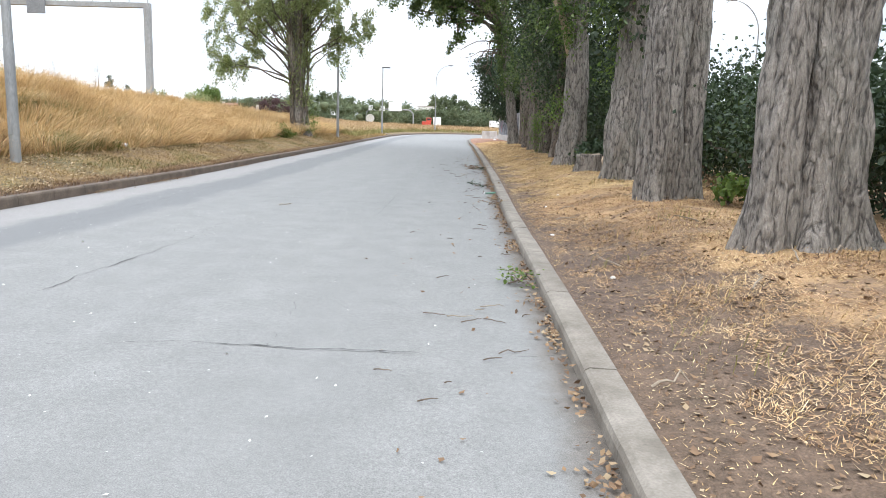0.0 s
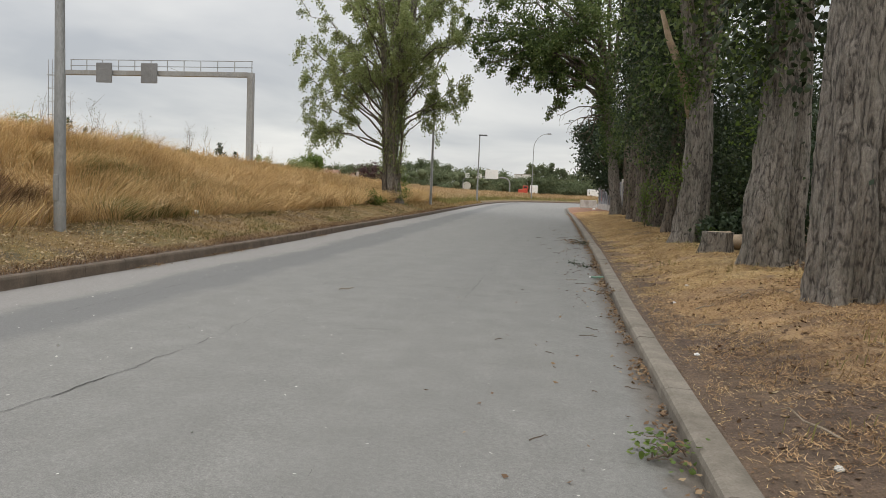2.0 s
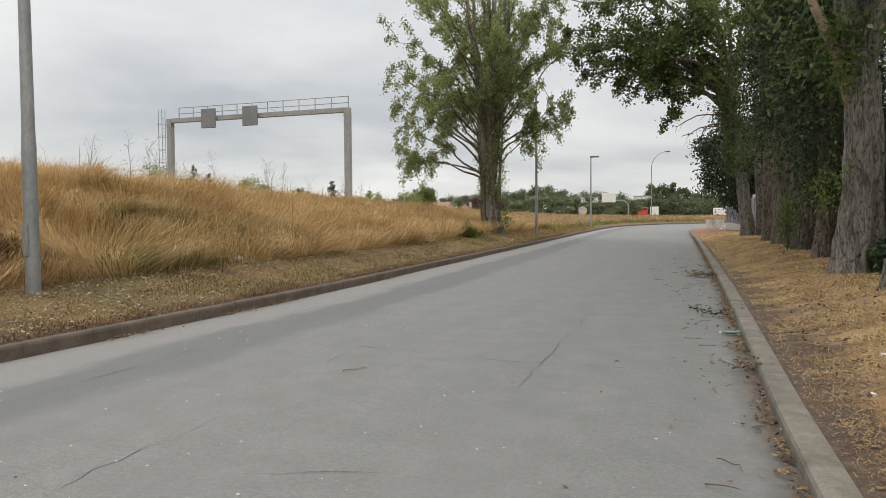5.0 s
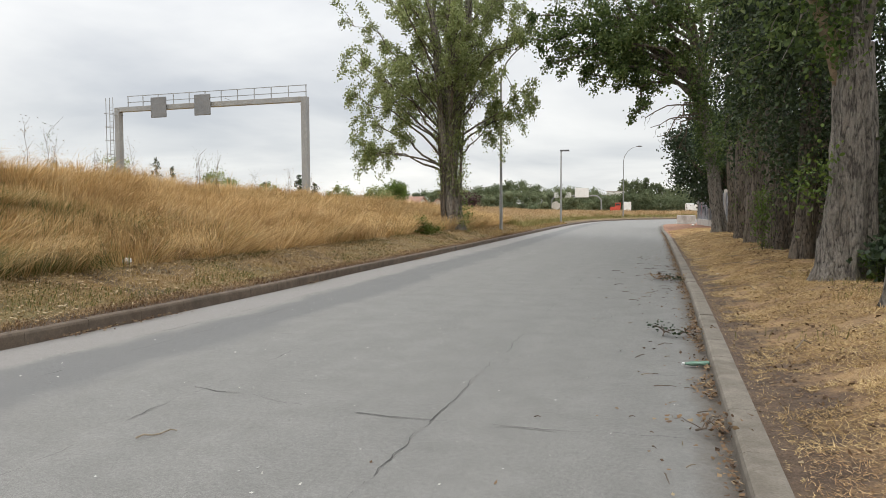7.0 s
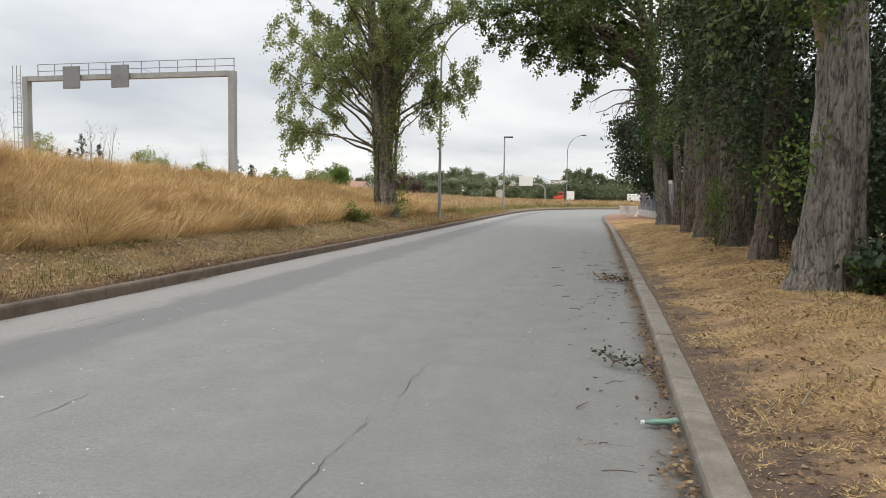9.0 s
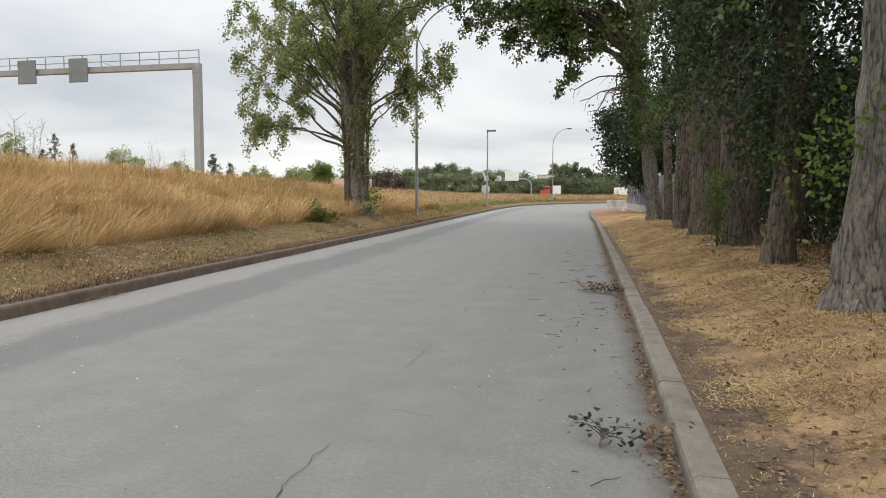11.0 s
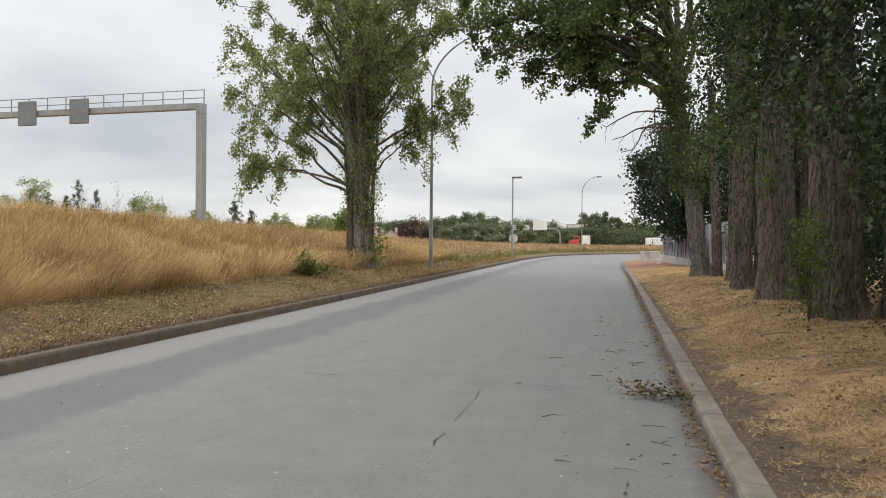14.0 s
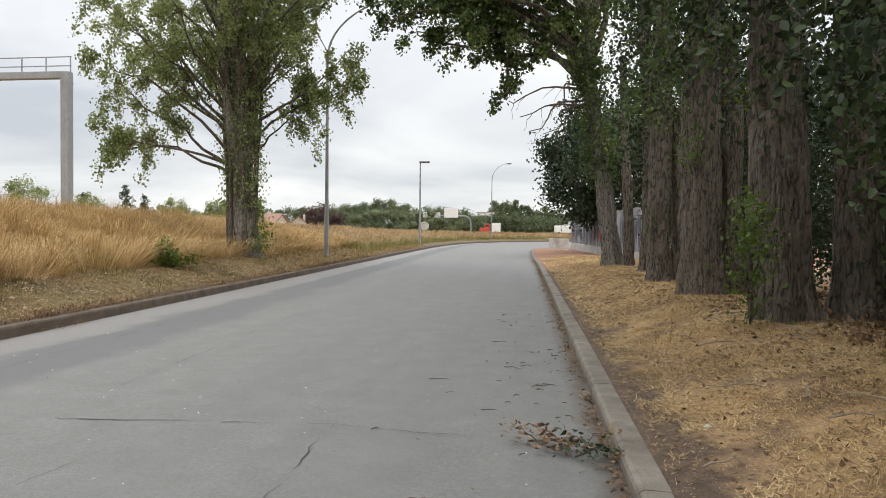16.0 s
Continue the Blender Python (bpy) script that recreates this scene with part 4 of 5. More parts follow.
def row_tree(x, y, r, lean=(0, 0), height=13, ivy=0, ivy_from=2.0, crown=3500, seed=1, fork=None, twin=None, mat=BARK, label="", flare=0.34, sprouts=0, crown_at=None, hang=0):
    """A tree of the roadside row: furrowed trunk, climbing leaves from ivy_from up, and a crown overhead."""
    z = float(tree_foot(y))
    tree = tagged(empty("row_tree", x, y, z), label or "old roadside poplar with furrowed grey-brown bark and leafy trunk", "tree", "roadside tree row")
    rr = random.Random(seed)
    fz = fork or height * 0.62
    top = Vector((lean[0] * fz, lean[1] * fz, fz))
    mid = [Vector((top.x * t ** 1.2, top.y * t ** 1.2, fz * t)) + Vector((0.08 * math.sin(seed + 4 * t), 0.08 * math.cos(seed * 2 + 4 * t), 0)) * (t > 0) for t in (0, 0.15, 0.35, 0.6, 0.8, 1)]
    mid[0].z = -0.12
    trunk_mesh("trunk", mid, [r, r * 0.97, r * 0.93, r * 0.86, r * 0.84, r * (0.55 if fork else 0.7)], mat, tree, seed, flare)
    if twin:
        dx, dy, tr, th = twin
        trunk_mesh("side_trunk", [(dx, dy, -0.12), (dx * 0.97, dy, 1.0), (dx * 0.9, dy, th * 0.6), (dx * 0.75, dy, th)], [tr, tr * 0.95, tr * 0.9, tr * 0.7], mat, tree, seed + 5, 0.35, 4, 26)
    pts, tips = [], []
    for k in range(5):
        a = seed + k * 1.9
        end = top + Vector((rr.uniform(0.8, 2.6) * math.cos(a), rr.uniform(0.8, 2.6) * math.sin(a), rr.uniform(0.35, 0.7) * (height - fz) + 1.5))
        if fork and k < 2:
            end = top + Vector(((-0.75, 0.35)[k], 0.2, 4.5))
        line = bend(top - Vector((0, 0, 1.1)), end, 0.3, 9, 0.4, seed + k)
        w = r * (0.66 if fork and k < 2 else 0.45)
        part("limb", tube(bmesh.new(), line, [w * (1 - i / 14) for i in range(10)], 12, 0.15, seed + k), mat, tree, smooth=True)
        tips.append(line)
    cz = crown_at or height * 0.75
    for line in tips:
        pts.append(clumped(along(line, 10, 0.45), max(1, crown // 100), (0.55, 0.55, 0.5)))
    blobs = [(top.x + rr.gauss(0, 1.4), top.y + rr.gauss(0, 1.6), cz + rr.gauss(-0.6, 2.1)) for _ in range(40)]
    pts.append(clumped(blobs, max(1, crown // 60), (0.45, 0.45, 0.4)))
    pts = np.concatenate(pts)
    leaf_cloud("crown", pts[pts[:, 2] > min(5.0, cz - 2)], 0.13, LEAF_ROW, tree, fine=True)
    if ivy:
        h = rng.uniform(0, 1, ivy // 14) ** 0.8 * (height * 0.8 - ivy_from) + ivy_from
        a = rng.uniform(0, 2 * np.pi, len(h))
        d = r + rng.uniform(0.05, 0.75 if ivy < 12000 else 1.15, len(h)) * np.clip((h - ivy_from) / 1.8 + 0.25, 0.2, 1)
        c = np.stack([lean[0] * h + d * np.cos(a), lean[1] * h + d * np.sin(a), h], 1)
        leaf_cloud("ivy", clumped(c, 14, (0.19, 0.19, 0.26)), 0.12 if ivy < 12000 else 0.078, LEAF_IVY_SHADED if seed % 2 else LEAF_ROW, tree, label="dense dark leaves climbing the trunk", fine=ivy > 5000)
    drooping = []
    for k in range(hang):
        # leafy boughs that hang low beside the trunk
        a = math.pi + rr.uniform(-1.5, 1.5) if k % 4 else rr.uniform(-0.8, 0.8)
        z0 = rr.uniform(3.9, 6.8)
        ln = rr.uniform(0.7, 1.7)
        line = bend((lean[0] * z0 + 0.8 * r * math.cos(a), lean[1] * z0 + 0.8 * r * math.sin(a), z0), (lean[0] * z0 + (r + ln) * math.cos(a), (r + ln) * math.sin(a), z0 - rr.uniform(0.1, 1.3)), rr.uniform(0.25, 0.6), 6, 0.5, seed * 3 + k)
        part("branch", tube(bmesh.new(), line, [0.03 - 0.004 * i for i in range(7)], 5), mat, tree)
        drooping.append(clumped(along(line, 16, 0.25) + rng.normal(size=(16, 3)) * [0.16, 0.16, 0.2], 16, (0.13, 0.13, 0.17)))
    if drooping:
        # trees 7 and 9 get the leaf colour with shade painted in
        leaf_cloud("hanging_foliage", np.concatenate(drooping), 0.085, LEAF_IVY_SHADED if seed in (7, 9) else LEAF_ROW, tree, label="low boughs of dark green leaves", fine=True)
    if sprouts:
        c = [(-r * 0.9 + rr.gauss(0, 0.15), -r * 0.6 + rr.gauss(0, 0.2), rr.uniform(1.2, 4.5)) for _ in range(sprouts)]
        leaf_cloud("shoot_growth", clumped(c, 70, (0.15, 0.15, 0.22)), 0.065, LEAF_SPROUT, tree, label="bright green shoots on the bark", fine=True)
    return tree


row_tree(3.34, 6.75, 0.42, (0.01, 0), 15, 0, crown=2600, seed=3, twin=(-0.50, -0.28, 0.19, 3.2), label="stout old poplar with a double trunk and deeply furrowed pale bark", crown_at=12, sprouts=2)
row_tree(3.02, 10.95, 0.29, (0.0, 0), 15, 0, crown=2400, seed=4, twin=(0.36, -0.04, 0.18, 9.0), label="stout old poplar trunk with deeply furrowed grey-brown bark", crown_at=12.5, sprouts=2)
row_tree(3.22, 14.95, 0.30, (0.0, 0.01), 13, 6000, 2.5, 4500, 5, fork=4.4, twin=(0.42, 0.3, 0.24, 5.0), sprouts=7, hang=3, label="poplar with a pale forked top and ivy over its trunk")
d_tree = row_tree(2.85, 20.75, 0.30, (0.02, 0), 14, 4200, 3.6, 4000, 6, fork=3.9, twin=(0.36, 0.22, 0.2, 3.6), sprouts=16, hang=4, label="old forked poplar with furrowed pale bark and green shoots")
part("broken_limb", tube(bmesh.new(), [(-0.05, 0, 2.9), (-0.2, -0.1, 3.5), (-0.45, -0.15, 4.2), (-0.72, -0.2, 4.75), (-0.95, -0.25, 5.45)], [0.13, 0.12, 0.10, 0.08, 0.05], 10, 0.2, 3), CUT_WOOD, d_tree, "bare bleached broken limb", True)
row_tree(3.05, 25.4, 0.20, (0.01, 0.01), 13, 22000, 1.5, 5500, 7, mat=BARK_DARK, sprouts=3, hang=16)
row_tree(3.18, 29.45, 0.33, (-0.012, 0), 14, 13000, 2.6, 5500, 9, twin=(1.1, 0.25, 0.3, 6.0), mat=BARK_DARK, sprouts=2, hang=13)
row_tree(3.08, 33.3, 0.34, (-0.015, 0), 14, 5000, 3.8, 5000, 10, twin=(0.52, 0.35, 0.24, 5.0), mat=BARK_DARK, sprouts=5, hang=9)
row_tree(2.90, 36.9, 0.24, (-0.015, 0.0), 14, 5000, 3.6, 2200, 11, twin=(0.42, 0.2, 0.14, 4.0), mat=BARK_DARK, sprouts=3, hang=2)
row_tree(3.15, 40.8, 0.19, (-0.02, 0), 14, 4500, 2.4, 1600, 13, mat=BARK_DARK)


def overhanging_tree():
    """The last tree of the row, whose boughs reach far over the road."""
    x, y = 2.62, 44.9
    z = float(tree_foot(y))
    tree = tagged(empty("row_tree", x, y, z), "leaning roadside poplar whose long boughs hang over the road", "tree", "roadside tree row")
    trunk_mesh("trunk", [(0, 0, -0.1), (-0.1, 0, 1.0), (-0.32, 0, 2.6), (-0.62, 0, 4.6), (-0.9, 0, 6.6), (-1.0, 0, 9)], [0.29, 0.28, 0.27, 0.25, 0.22, 0.16], BARK, tree, 8.2, 0.4)
    trunk_mesh("side_trunk", [(0.45, -0.6, -0.1), (0.45, -0.6, 1.5), (0.3, -0.5, 4), (0.2, -0.4, 7)], [0.17, 0.16, 0.14, 0.11], BARK_DARK, tree, 4.1, 0.4, 4, 24)
    r = random.Random(23)
    pts = []
    goals = [(-8.4, 0.5, 9.1), (-7.6, -0.8, 8.0), (-6.4, 0.8, 7.7), (-5.0, -0.6, 7.1), (-4.2, 0.6, 6.2), (-8.8, 1.2, 10.6), (-7.5, 0.2, 9.4), (-6.0, -1.5, 8.4), (-8.6, -0.5, 12.5), (-6.4, 1, 11.4), (-4.6, 2, 8.4), (-4.2, -1.4, 10.0),
             (-5.2, 0.2, 13.2), (-2.8, 1.8, 12.0), (-2.4, -1.5, 9.6), (-1.2, 1.5, 13.4), (0.5, -1, 12.5), (1.8, 1, 11), (1.2, 2, 9.0), (-3.0, 0.3, 7.4), (-7.2, 2.2, 8.7), (-9.0, 0, 9.6)]
    for k, g in enumerate(goals):
        foot = Vector((-0.9, 0, min(9.0, 5.4 + 0.32 * max(0, g[2] - 5.5) + 0.6 * (k % 3))))
        line = bend(foot, g, r.uniform(0.5, 1.8), 9, 1.5, k * 5.1)
        part("bough", tube(bmesh.new(), line, [0.11 * (1 - i / 10) + 0.012 for i in range(10)], 6, 0.2, k), BARK_DARK, tree)
        for q in range(11):
            p = line[4 + q % 6]
            ln = r.uniform(0.6, 1.5)
            b = r.uniform(0, 2 * math.pi)
            tip = p + Vector((ln * math.cos(b), ln * math.sin(b), r.uniform(-0.75, 0.45)))
            twig = bend(p, tip, 0.2, 4, 0.3, k * 13 + q)
            part("twig", tube(bmesh.new(), twig, [0.02, 0.017, 0.013, 0.009, 0.005], 3), BARK_DARK, tree)
            pts.append(clumped(along(twig, 6, 0.3), 24, (0.14, 0.15, 0.15)))
    blobs = [(r.uniform(-8, -1.2), r.gauss(0, 1.3), r.uniform(8.4, 14)) for _ in range(110)]
    pts.append(clumped(blobs, 52, (0.36, 0.4, 0.33)))
    leaf_cloud("crown", np.concatenate(pts), 0.14, LEAF_ROW, tree)
    for k, g in enumerate([(-3.2, -0.4, 5.0), (-2.4, -0.6, 4.4), (-2.9, 0.2, 4.6), (-3.6, -0.2, 5.6), (-2.2, -0.8, 5.3), (-1.9, 0.3, 4.0)]):
        line = bend((-0.75, 0, 5.2 + 0.2 * k), g, 0.35, 8, 0.6, k * 9 + 2)
        bough = part("dead_bough", tube(bmesh.new(), line, [0.045 * (1 - i / 10) + 0.006 for i in range(9)], 5), TWIG, tree, label="bare dead bough")
        for j in (4, 6, 7):
            p = line[j]
            part("twig", tube(bmesh.new(), bend(p, p + Vector((r.uniform(-0.5, 0.1), r.uniform(-0.3, 0.3), -r.uniform(0.3, 0.8))), 0.05, 4, 0.15, j), [0.014, 0.011, 0.009, 0.007, 0.004], 4), TWIG, bough)
    h = rng.uniform(3.0, 9, 420)
    a = rng.uniform(0, 2 * np.pi, 420)
    c = np.stack([-0.14 * h + 0.45 * np.cos(a), 0.45 * np.sin(a), h], 1)
    leaf_cloud("ivy", clumped(c, 12, (0.16, 0.16, 0.24)), 0.12, LEAF_ROW, tree)


overhanging_tree()


def leaf_mass(name, x, y, z0, radii, n, mat, size, label, category, lumps=40, seed=1, trunk=None):
    """A bush or small dense tree: leaves on the shells of many lumps within an ellipsoid."""
    z = ground_height(x, y)
    ob = tagged(empty(name, x, y, z), label, category)
    r = random.Random(seed)
    cs = []
    while len(cs) < lumps:
        p = Vector((r.uniform(-1, 1), r.uniform(-1, 1), r.uniform(-1, 1)))
        if p.length < 1:
            cs.append((p.x * radii[0], p.y * radii[1], z0 + radii[2] + p.z * radii[2]))
    s = min(max(radii), 3.0) * 0.17
    pts = clumped(cs, n // lumps, (s, s, s * 0.8))
    leaf_cloud("crown", pts[pts[:, 2] > 0.03], size, mat, ob)
    bm = bmesh.new()
    if trunk:
        tube(bm, bend((0, 0, -0.1), (0.1, 0, z0 + radii[2]), 0, 6, 0.2, seed), [trunk * (1 - i / 9) for i in range(7)], 9, 0.2, seed)
    for k, c in enumerate(cs[:14]):
        tube(bm, bend((0, 0, 0.0 if not trunk else z0 * 0.8), c, 0.1, 5, 0.2, k), [(0.03 if trunk or radii[2] > 1 else 0.006) + (trunk or 0.05) * 0.3 * (1 - i / 6) * (1 if radii[2] > 1 else 0.4) for i in range(6)], 5)
    tagged(part("trunk" if trunk else "stem_growth", bm, BARK_DARK, ob), kind="" if trunk else "stuff")
    return ob


leaf_mass("broadleaf_tree", 4.4, 67, 1.7, (4.2, 4.5, 4.0), 34000, LEAF_DARK, 0.20, "dense dark green broadleaf tree beside the graffiti fence", "tree", 90, 5, 0.3)
# shrubs fill the gaps and block light; every other one has shade-darkened leaves
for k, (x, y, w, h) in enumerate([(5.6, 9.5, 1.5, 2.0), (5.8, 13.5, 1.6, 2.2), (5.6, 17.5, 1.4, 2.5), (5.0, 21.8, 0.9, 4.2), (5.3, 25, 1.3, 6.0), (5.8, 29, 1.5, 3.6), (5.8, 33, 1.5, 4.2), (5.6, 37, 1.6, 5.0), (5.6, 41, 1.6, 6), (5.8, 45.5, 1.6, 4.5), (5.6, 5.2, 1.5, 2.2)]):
    leaf_mass("shrub", x, y, 0.0, (w, 2.3, h / 2), int(10000 + 2400 * h), LEAF_IVY_SHADED if k % 2 else LEAF_DARK, 0.082, "dense dark green shrub behind the tree row", "shrub", int(30 + 16 * h), 40 + k)
leaf_mass("low_bush", 3.85, 20.0, 0.0, (0.7, 0.5, 0.38), 1500, LEAF_DARK, 0.11, "low dark green bush at the foot of a tree", "bush", 16, 61)
leaf_mass("sapling", 2.66, 28.9, 0.1, (0.13, 0.13, 0.75), 700, LEAF_SPROUT, 0.06, "bright green sapling at the foot of the row", "sapling", 14, 62)
leaf_mass("low_bush", 3.75, 10.1, 0.0, (0.45, 0.4, 0.2), 420, LEAF_SPROUT, 0.08, "low green weeds at the foot of a trunk", "bush", 10, 63)
leaf_mass("low_bush", 3.35, 20.2, 0.0, (0.4, 0.4, 0.25), 420, LEAF_SPROUT, 0.08, "low green weeds at the foot of a trunk", "bush", 10, 64)
leaf_mass("low_bush", -9.75, 38.1, 0.0, (0.75, 0.6, 0.35), 900, LEAF_SPROUT, 0.10, "low green bush at the foot of the bank", "bush", 14, 65)


def brush_points():
    out = []
    for x, y in zip(rng.uniform(3.3, 5.2, 9000), rng.uniform(12, 44, 9000)):
        if noise.noise(Vector((x, y * 0.6, 77))) > -0.05:
            out.append((x, y, ground_height(x, y) + abs(rng.normal(0, 0.10))))
    return np.array(out)


tagged(leaf_cloud("dead_brush", brush_points(), 0.07, LEAF_DEAD), "reddish-brown dead brush under the tree row", "brush", kind="stuff")


def stump(x, y, r, h, seed):
    z = ground_height(x, y)
    ob = tagged(empty("tree_stump", x, y, z), "weathered sawn tree stump on the straw verge", "stump")
    trunk_mesh("stump_body", [(0, 0, -0.1), (0, 0, h * 0.5), (0.02, 0, h)], [r, r * 0.97, r], BARK, ob, seed, 0.3, 4, 28, 0.06)
    bm = bmesh.new()
    bmesh.ops.create_circle(bm, cap_ends=True, segments=26, radius=r * 0.98, matrix=pose(0.02, 0, h + 0.006))
    for v in bm.verts:
        v.co.z += 0.03 * noise.noise(v.co * 4)
    part("cut_face", bm, CUT_WOOD, ob, "pale cracked cut face")


stump(2.98, 17.75, 0.27, 0.42, 4.4)
log = tagged(empty("fallen_log", 3.75, 18.5, ground_height(3.75, 18.5) + 0.18, 8), "weathered bare log lying behind the stump", "log")
part("log_body", tube(bmesh.new(), [(-0.55, 0, 0), (-0.3, 0.01, 0.01), (0, 0, 0.02), (0.3, -0.02, 0.01), (0.6, 0, 0)], [0.16, 0.165, 0.155, 0.16, 0.14], 16, 0.25, 2), CUT_WOOD, log, smooth=True)

# ---- motorway gantry, street lamps ----


def gantry():
    a, b = Vector((-24.36, 54.7, 0)), Vector((-40.6, 54.9, 0))
    turn = math.degrees(math.atan2(b.y - a.y, b.x - a.x))
    n = (b - a).length
    z = ground_height(a.x, a.y) - 0.1
    g = tagged(empty("motorway_gantry", a.x, a.y, z, turn), "grey steel sign gantry with railed walkway beyond the bank", "gantry")
    top = 9.70 - z
    for x in (0.0, n):
        leg = part("leg", box(bmesh.new(), x - 0.22, x + 0.22, -0.22, 0.22, 0, top - 0.02, 0.03), GANTRY_STEEL, g)
        part("foot_plate", box(bmesh.new(), x - 0.34, x + 0.34, -0.34, 0.34, 0.0, 0.14, 0.01), GANTRY_STEEL, leg)
        part("joint_collar", box(bmesh.new(), x - 0.235, x + 0.235, -0.235, 0.235, top - 0.62, top - 0.56), GANTRY_STEEL, leg)
    part("beam", box(bmesh.new(), 0.222, n - 0.222, -0.19, 0.19, top - 0.37, top, 0.03), GANTRY_STEEL, g)
    part("walkway", box(bmesh.new(), 0.25, n - 0.25, -0.78, -0.21, top - 0.07, top - 0.03), GANTRY_STEEL, g)
    for k in range(12):
        x = 0.3 + k * (n - 0.6) / 11
        part("rail_post", box(bmesh.new(), x - 0.024, x + 0.024, -0.75, -0.70, top - 0.07, top + 0.95), STEEL, g)
    for h in (0.475, 0.95):
        part("rail", box(bmesh.new(), 0.25, n - 0.25, -0.747, -0.703, top + h - 0.024, top + h + 0.024), STEEL, g)
    part("cable", tube(bmesh.new(), bend((0.42 * n, -0.25, top + 0.3), (0.26 * n, -0.25, top - 0.32), -0.12, 6), [0.018] * 7, 5), STEEL, g)
    for u in (0.512, 0.752):
        x = u * n
        s = part("sign_panel", box(bmesh.new(), x - 0.70, x + 0.70, 0.28, 0.37, top - 0.98, top + 0.56, 0.05), SIGN_BACK, g, "plain grey metal back of a road sign")
        for q in (-0.4, 0.34):
            part("bracket", box(bmesh.new(), x + q, x + q + 0.06, 0.18, 0.29, top - 0.25, top - 0.16), STEEL, s)
    ladder = part("ladder", tube(bmesh.new(), [(n + 0.45, 0.08, 1.6), (n + 0.45, 0.08, top + 0.8)], [0.025, 0.025], 6), STEEL, g)
    part("ladder_rail", tube(bmesh.new(), [(n + 0.78, 0.08, 1.6), (n + 0.78, 0.08, top + 0.8)], [0.025, 0.025], 6), STEEL, ladder)
    part("ladder_rail", tube(bmesh.new(), [(n + 1.2, 0.0, 2.1), (n + 1.2, 0.0, top + 0.8)], [0.025, 0.025], 6), STEEL, ladder)
    for k in range(24):
        h = 1.7 + k * 0.28
        part("rung", tube(bmesh.new(), [(n + 0.45, 0.08, h), (n + 0.78, 0.08, h)], [0.014, 0.014], 5), STEEL, ladder)
    for k in range(6):
        h = 2.4 + k * 1.05
        hoop = [(n + 0.83 + 0.37 * math.cos(t), 0.08 + 0.3 * math.sin(t), h) for t in np.linspace(0, 2 * math.pi, 13)]
        part("cage_hoop", tube(bmesh.new(), hoop, [0.017] * 13, 5), STEEL, ladder)


gantry()


def arm_lamp(x, y, turn, height=12.0, reach=3.9, label="galvanised steel street lamp with a curved arm", base=None):
    z = (ground_height(x, y) if base is None else base) - 0.03
    lamp = tagged(empty("street_lamp", x, y, z, turn), label, "street lamp", "street lamps")
    s = 0.78 * height
    part("lower_post", tube(bmesh.new(), [(0, 0, 0), (0, 0, 0.05), (0, 0, 0.6), (0, 0, 2.1), (0, 0, 2.3)], [0.105, 0.10, 0.099, 0.095, 0.086], 16, caps=False), STEEL, lamp, smooth=True)
    part("post", tube(bmesh.new(), [(0, 0, 2.28), (0, 0, s * 0.6), (0, 0, s)], [0.086, 0.07, 0.055], 16, caps=False), STEEL, lamp, smooth=True)
    part("door_plate", box(bmesh.new(), -0.05, 0.05, -0.112, -0.09, 0.55, 1.0, 0.008), STEEL, lamp)
    arc = [(0, 0, s)]
    for k in range(1, 11):
        t = math.radians(90 * k / 10 * 0.93)
        arc.append((reach * 0.80 * (1 - math.cos(t)), 0, s + (height - s) * math.sin(t)))
    part("arm", tube(bmesh.new(), arc, [0.055 - 0.0022 * i for i in range(11)], 10), STEEL, lamp, smooth=True)
    ex, ez = arc[-1][0], arc[-1][2]
    bm = bmesh.new()
    tube(bm, [(ex - 0.12, 0, ez - 0.02), (ex, 0, ez), (ex + 0.3, 0, ez + 0.05), (ex + 0.65, 0, ez + 0.06), (ex + 0.85, 0, ez + 0.03)], [0.05, 0.09, 0.15, 0.14, 0.05], 12)
    for v in bm.verts:
        v.co.z = ez + 0.03 + (v.co.z - ez - 0.03) * 0.62
    head = part("lamp_head", bm, DARK_METAL, lamp, "grey lantern housing", True)
    part("diffuser", box(bmesh.new(), ex + 0.2, ex + 0.68, -0.09, 0.09, ez - 0.085, ez - 0.045, 0.015), LENS, head)
    return lamp


arm_lamp(-8.64, 13.62, 0)
arm_lamp(-9.62, 52.2, -6, 11.7, 4.7)
arm_lamp(-6.75, 128, -4, 11.2, 2.9)
arm_lamp(23, 62, 180, 12.0, 3.0, "galvanised street lamp beyond the shrubs")


def short_lamp(x, y):
    z = ground_height(x, y)
    lamp = tagged(empty("street_lamp", x, y, z - 0.03), "slim straight street lamp with a small flat head", "street lamp", "street lamps")
    part("lower_post", tube(bmesh.new(), [(0, 0, 0), (0, 0, 1.9), (0, 0, 1.95)], [0.11, 0.11, 0.09], 12), STEEL, lamp)
    part("post", tube(bmesh.new(), [(0, 0, 1.95), (0, 0, 7.5)], [0.085, 0.06], 12), STEEL, lamp)
    part("lamp_head", box(bmesh.new(), -0.08, 0.85, -0.16, 0.16, 7.48, 7.64, 0.04), DARK_METAL, lamp, "flat dark lantern head")


short_lamp(-10.6, 85)

# ---- fence and block by the junction ----


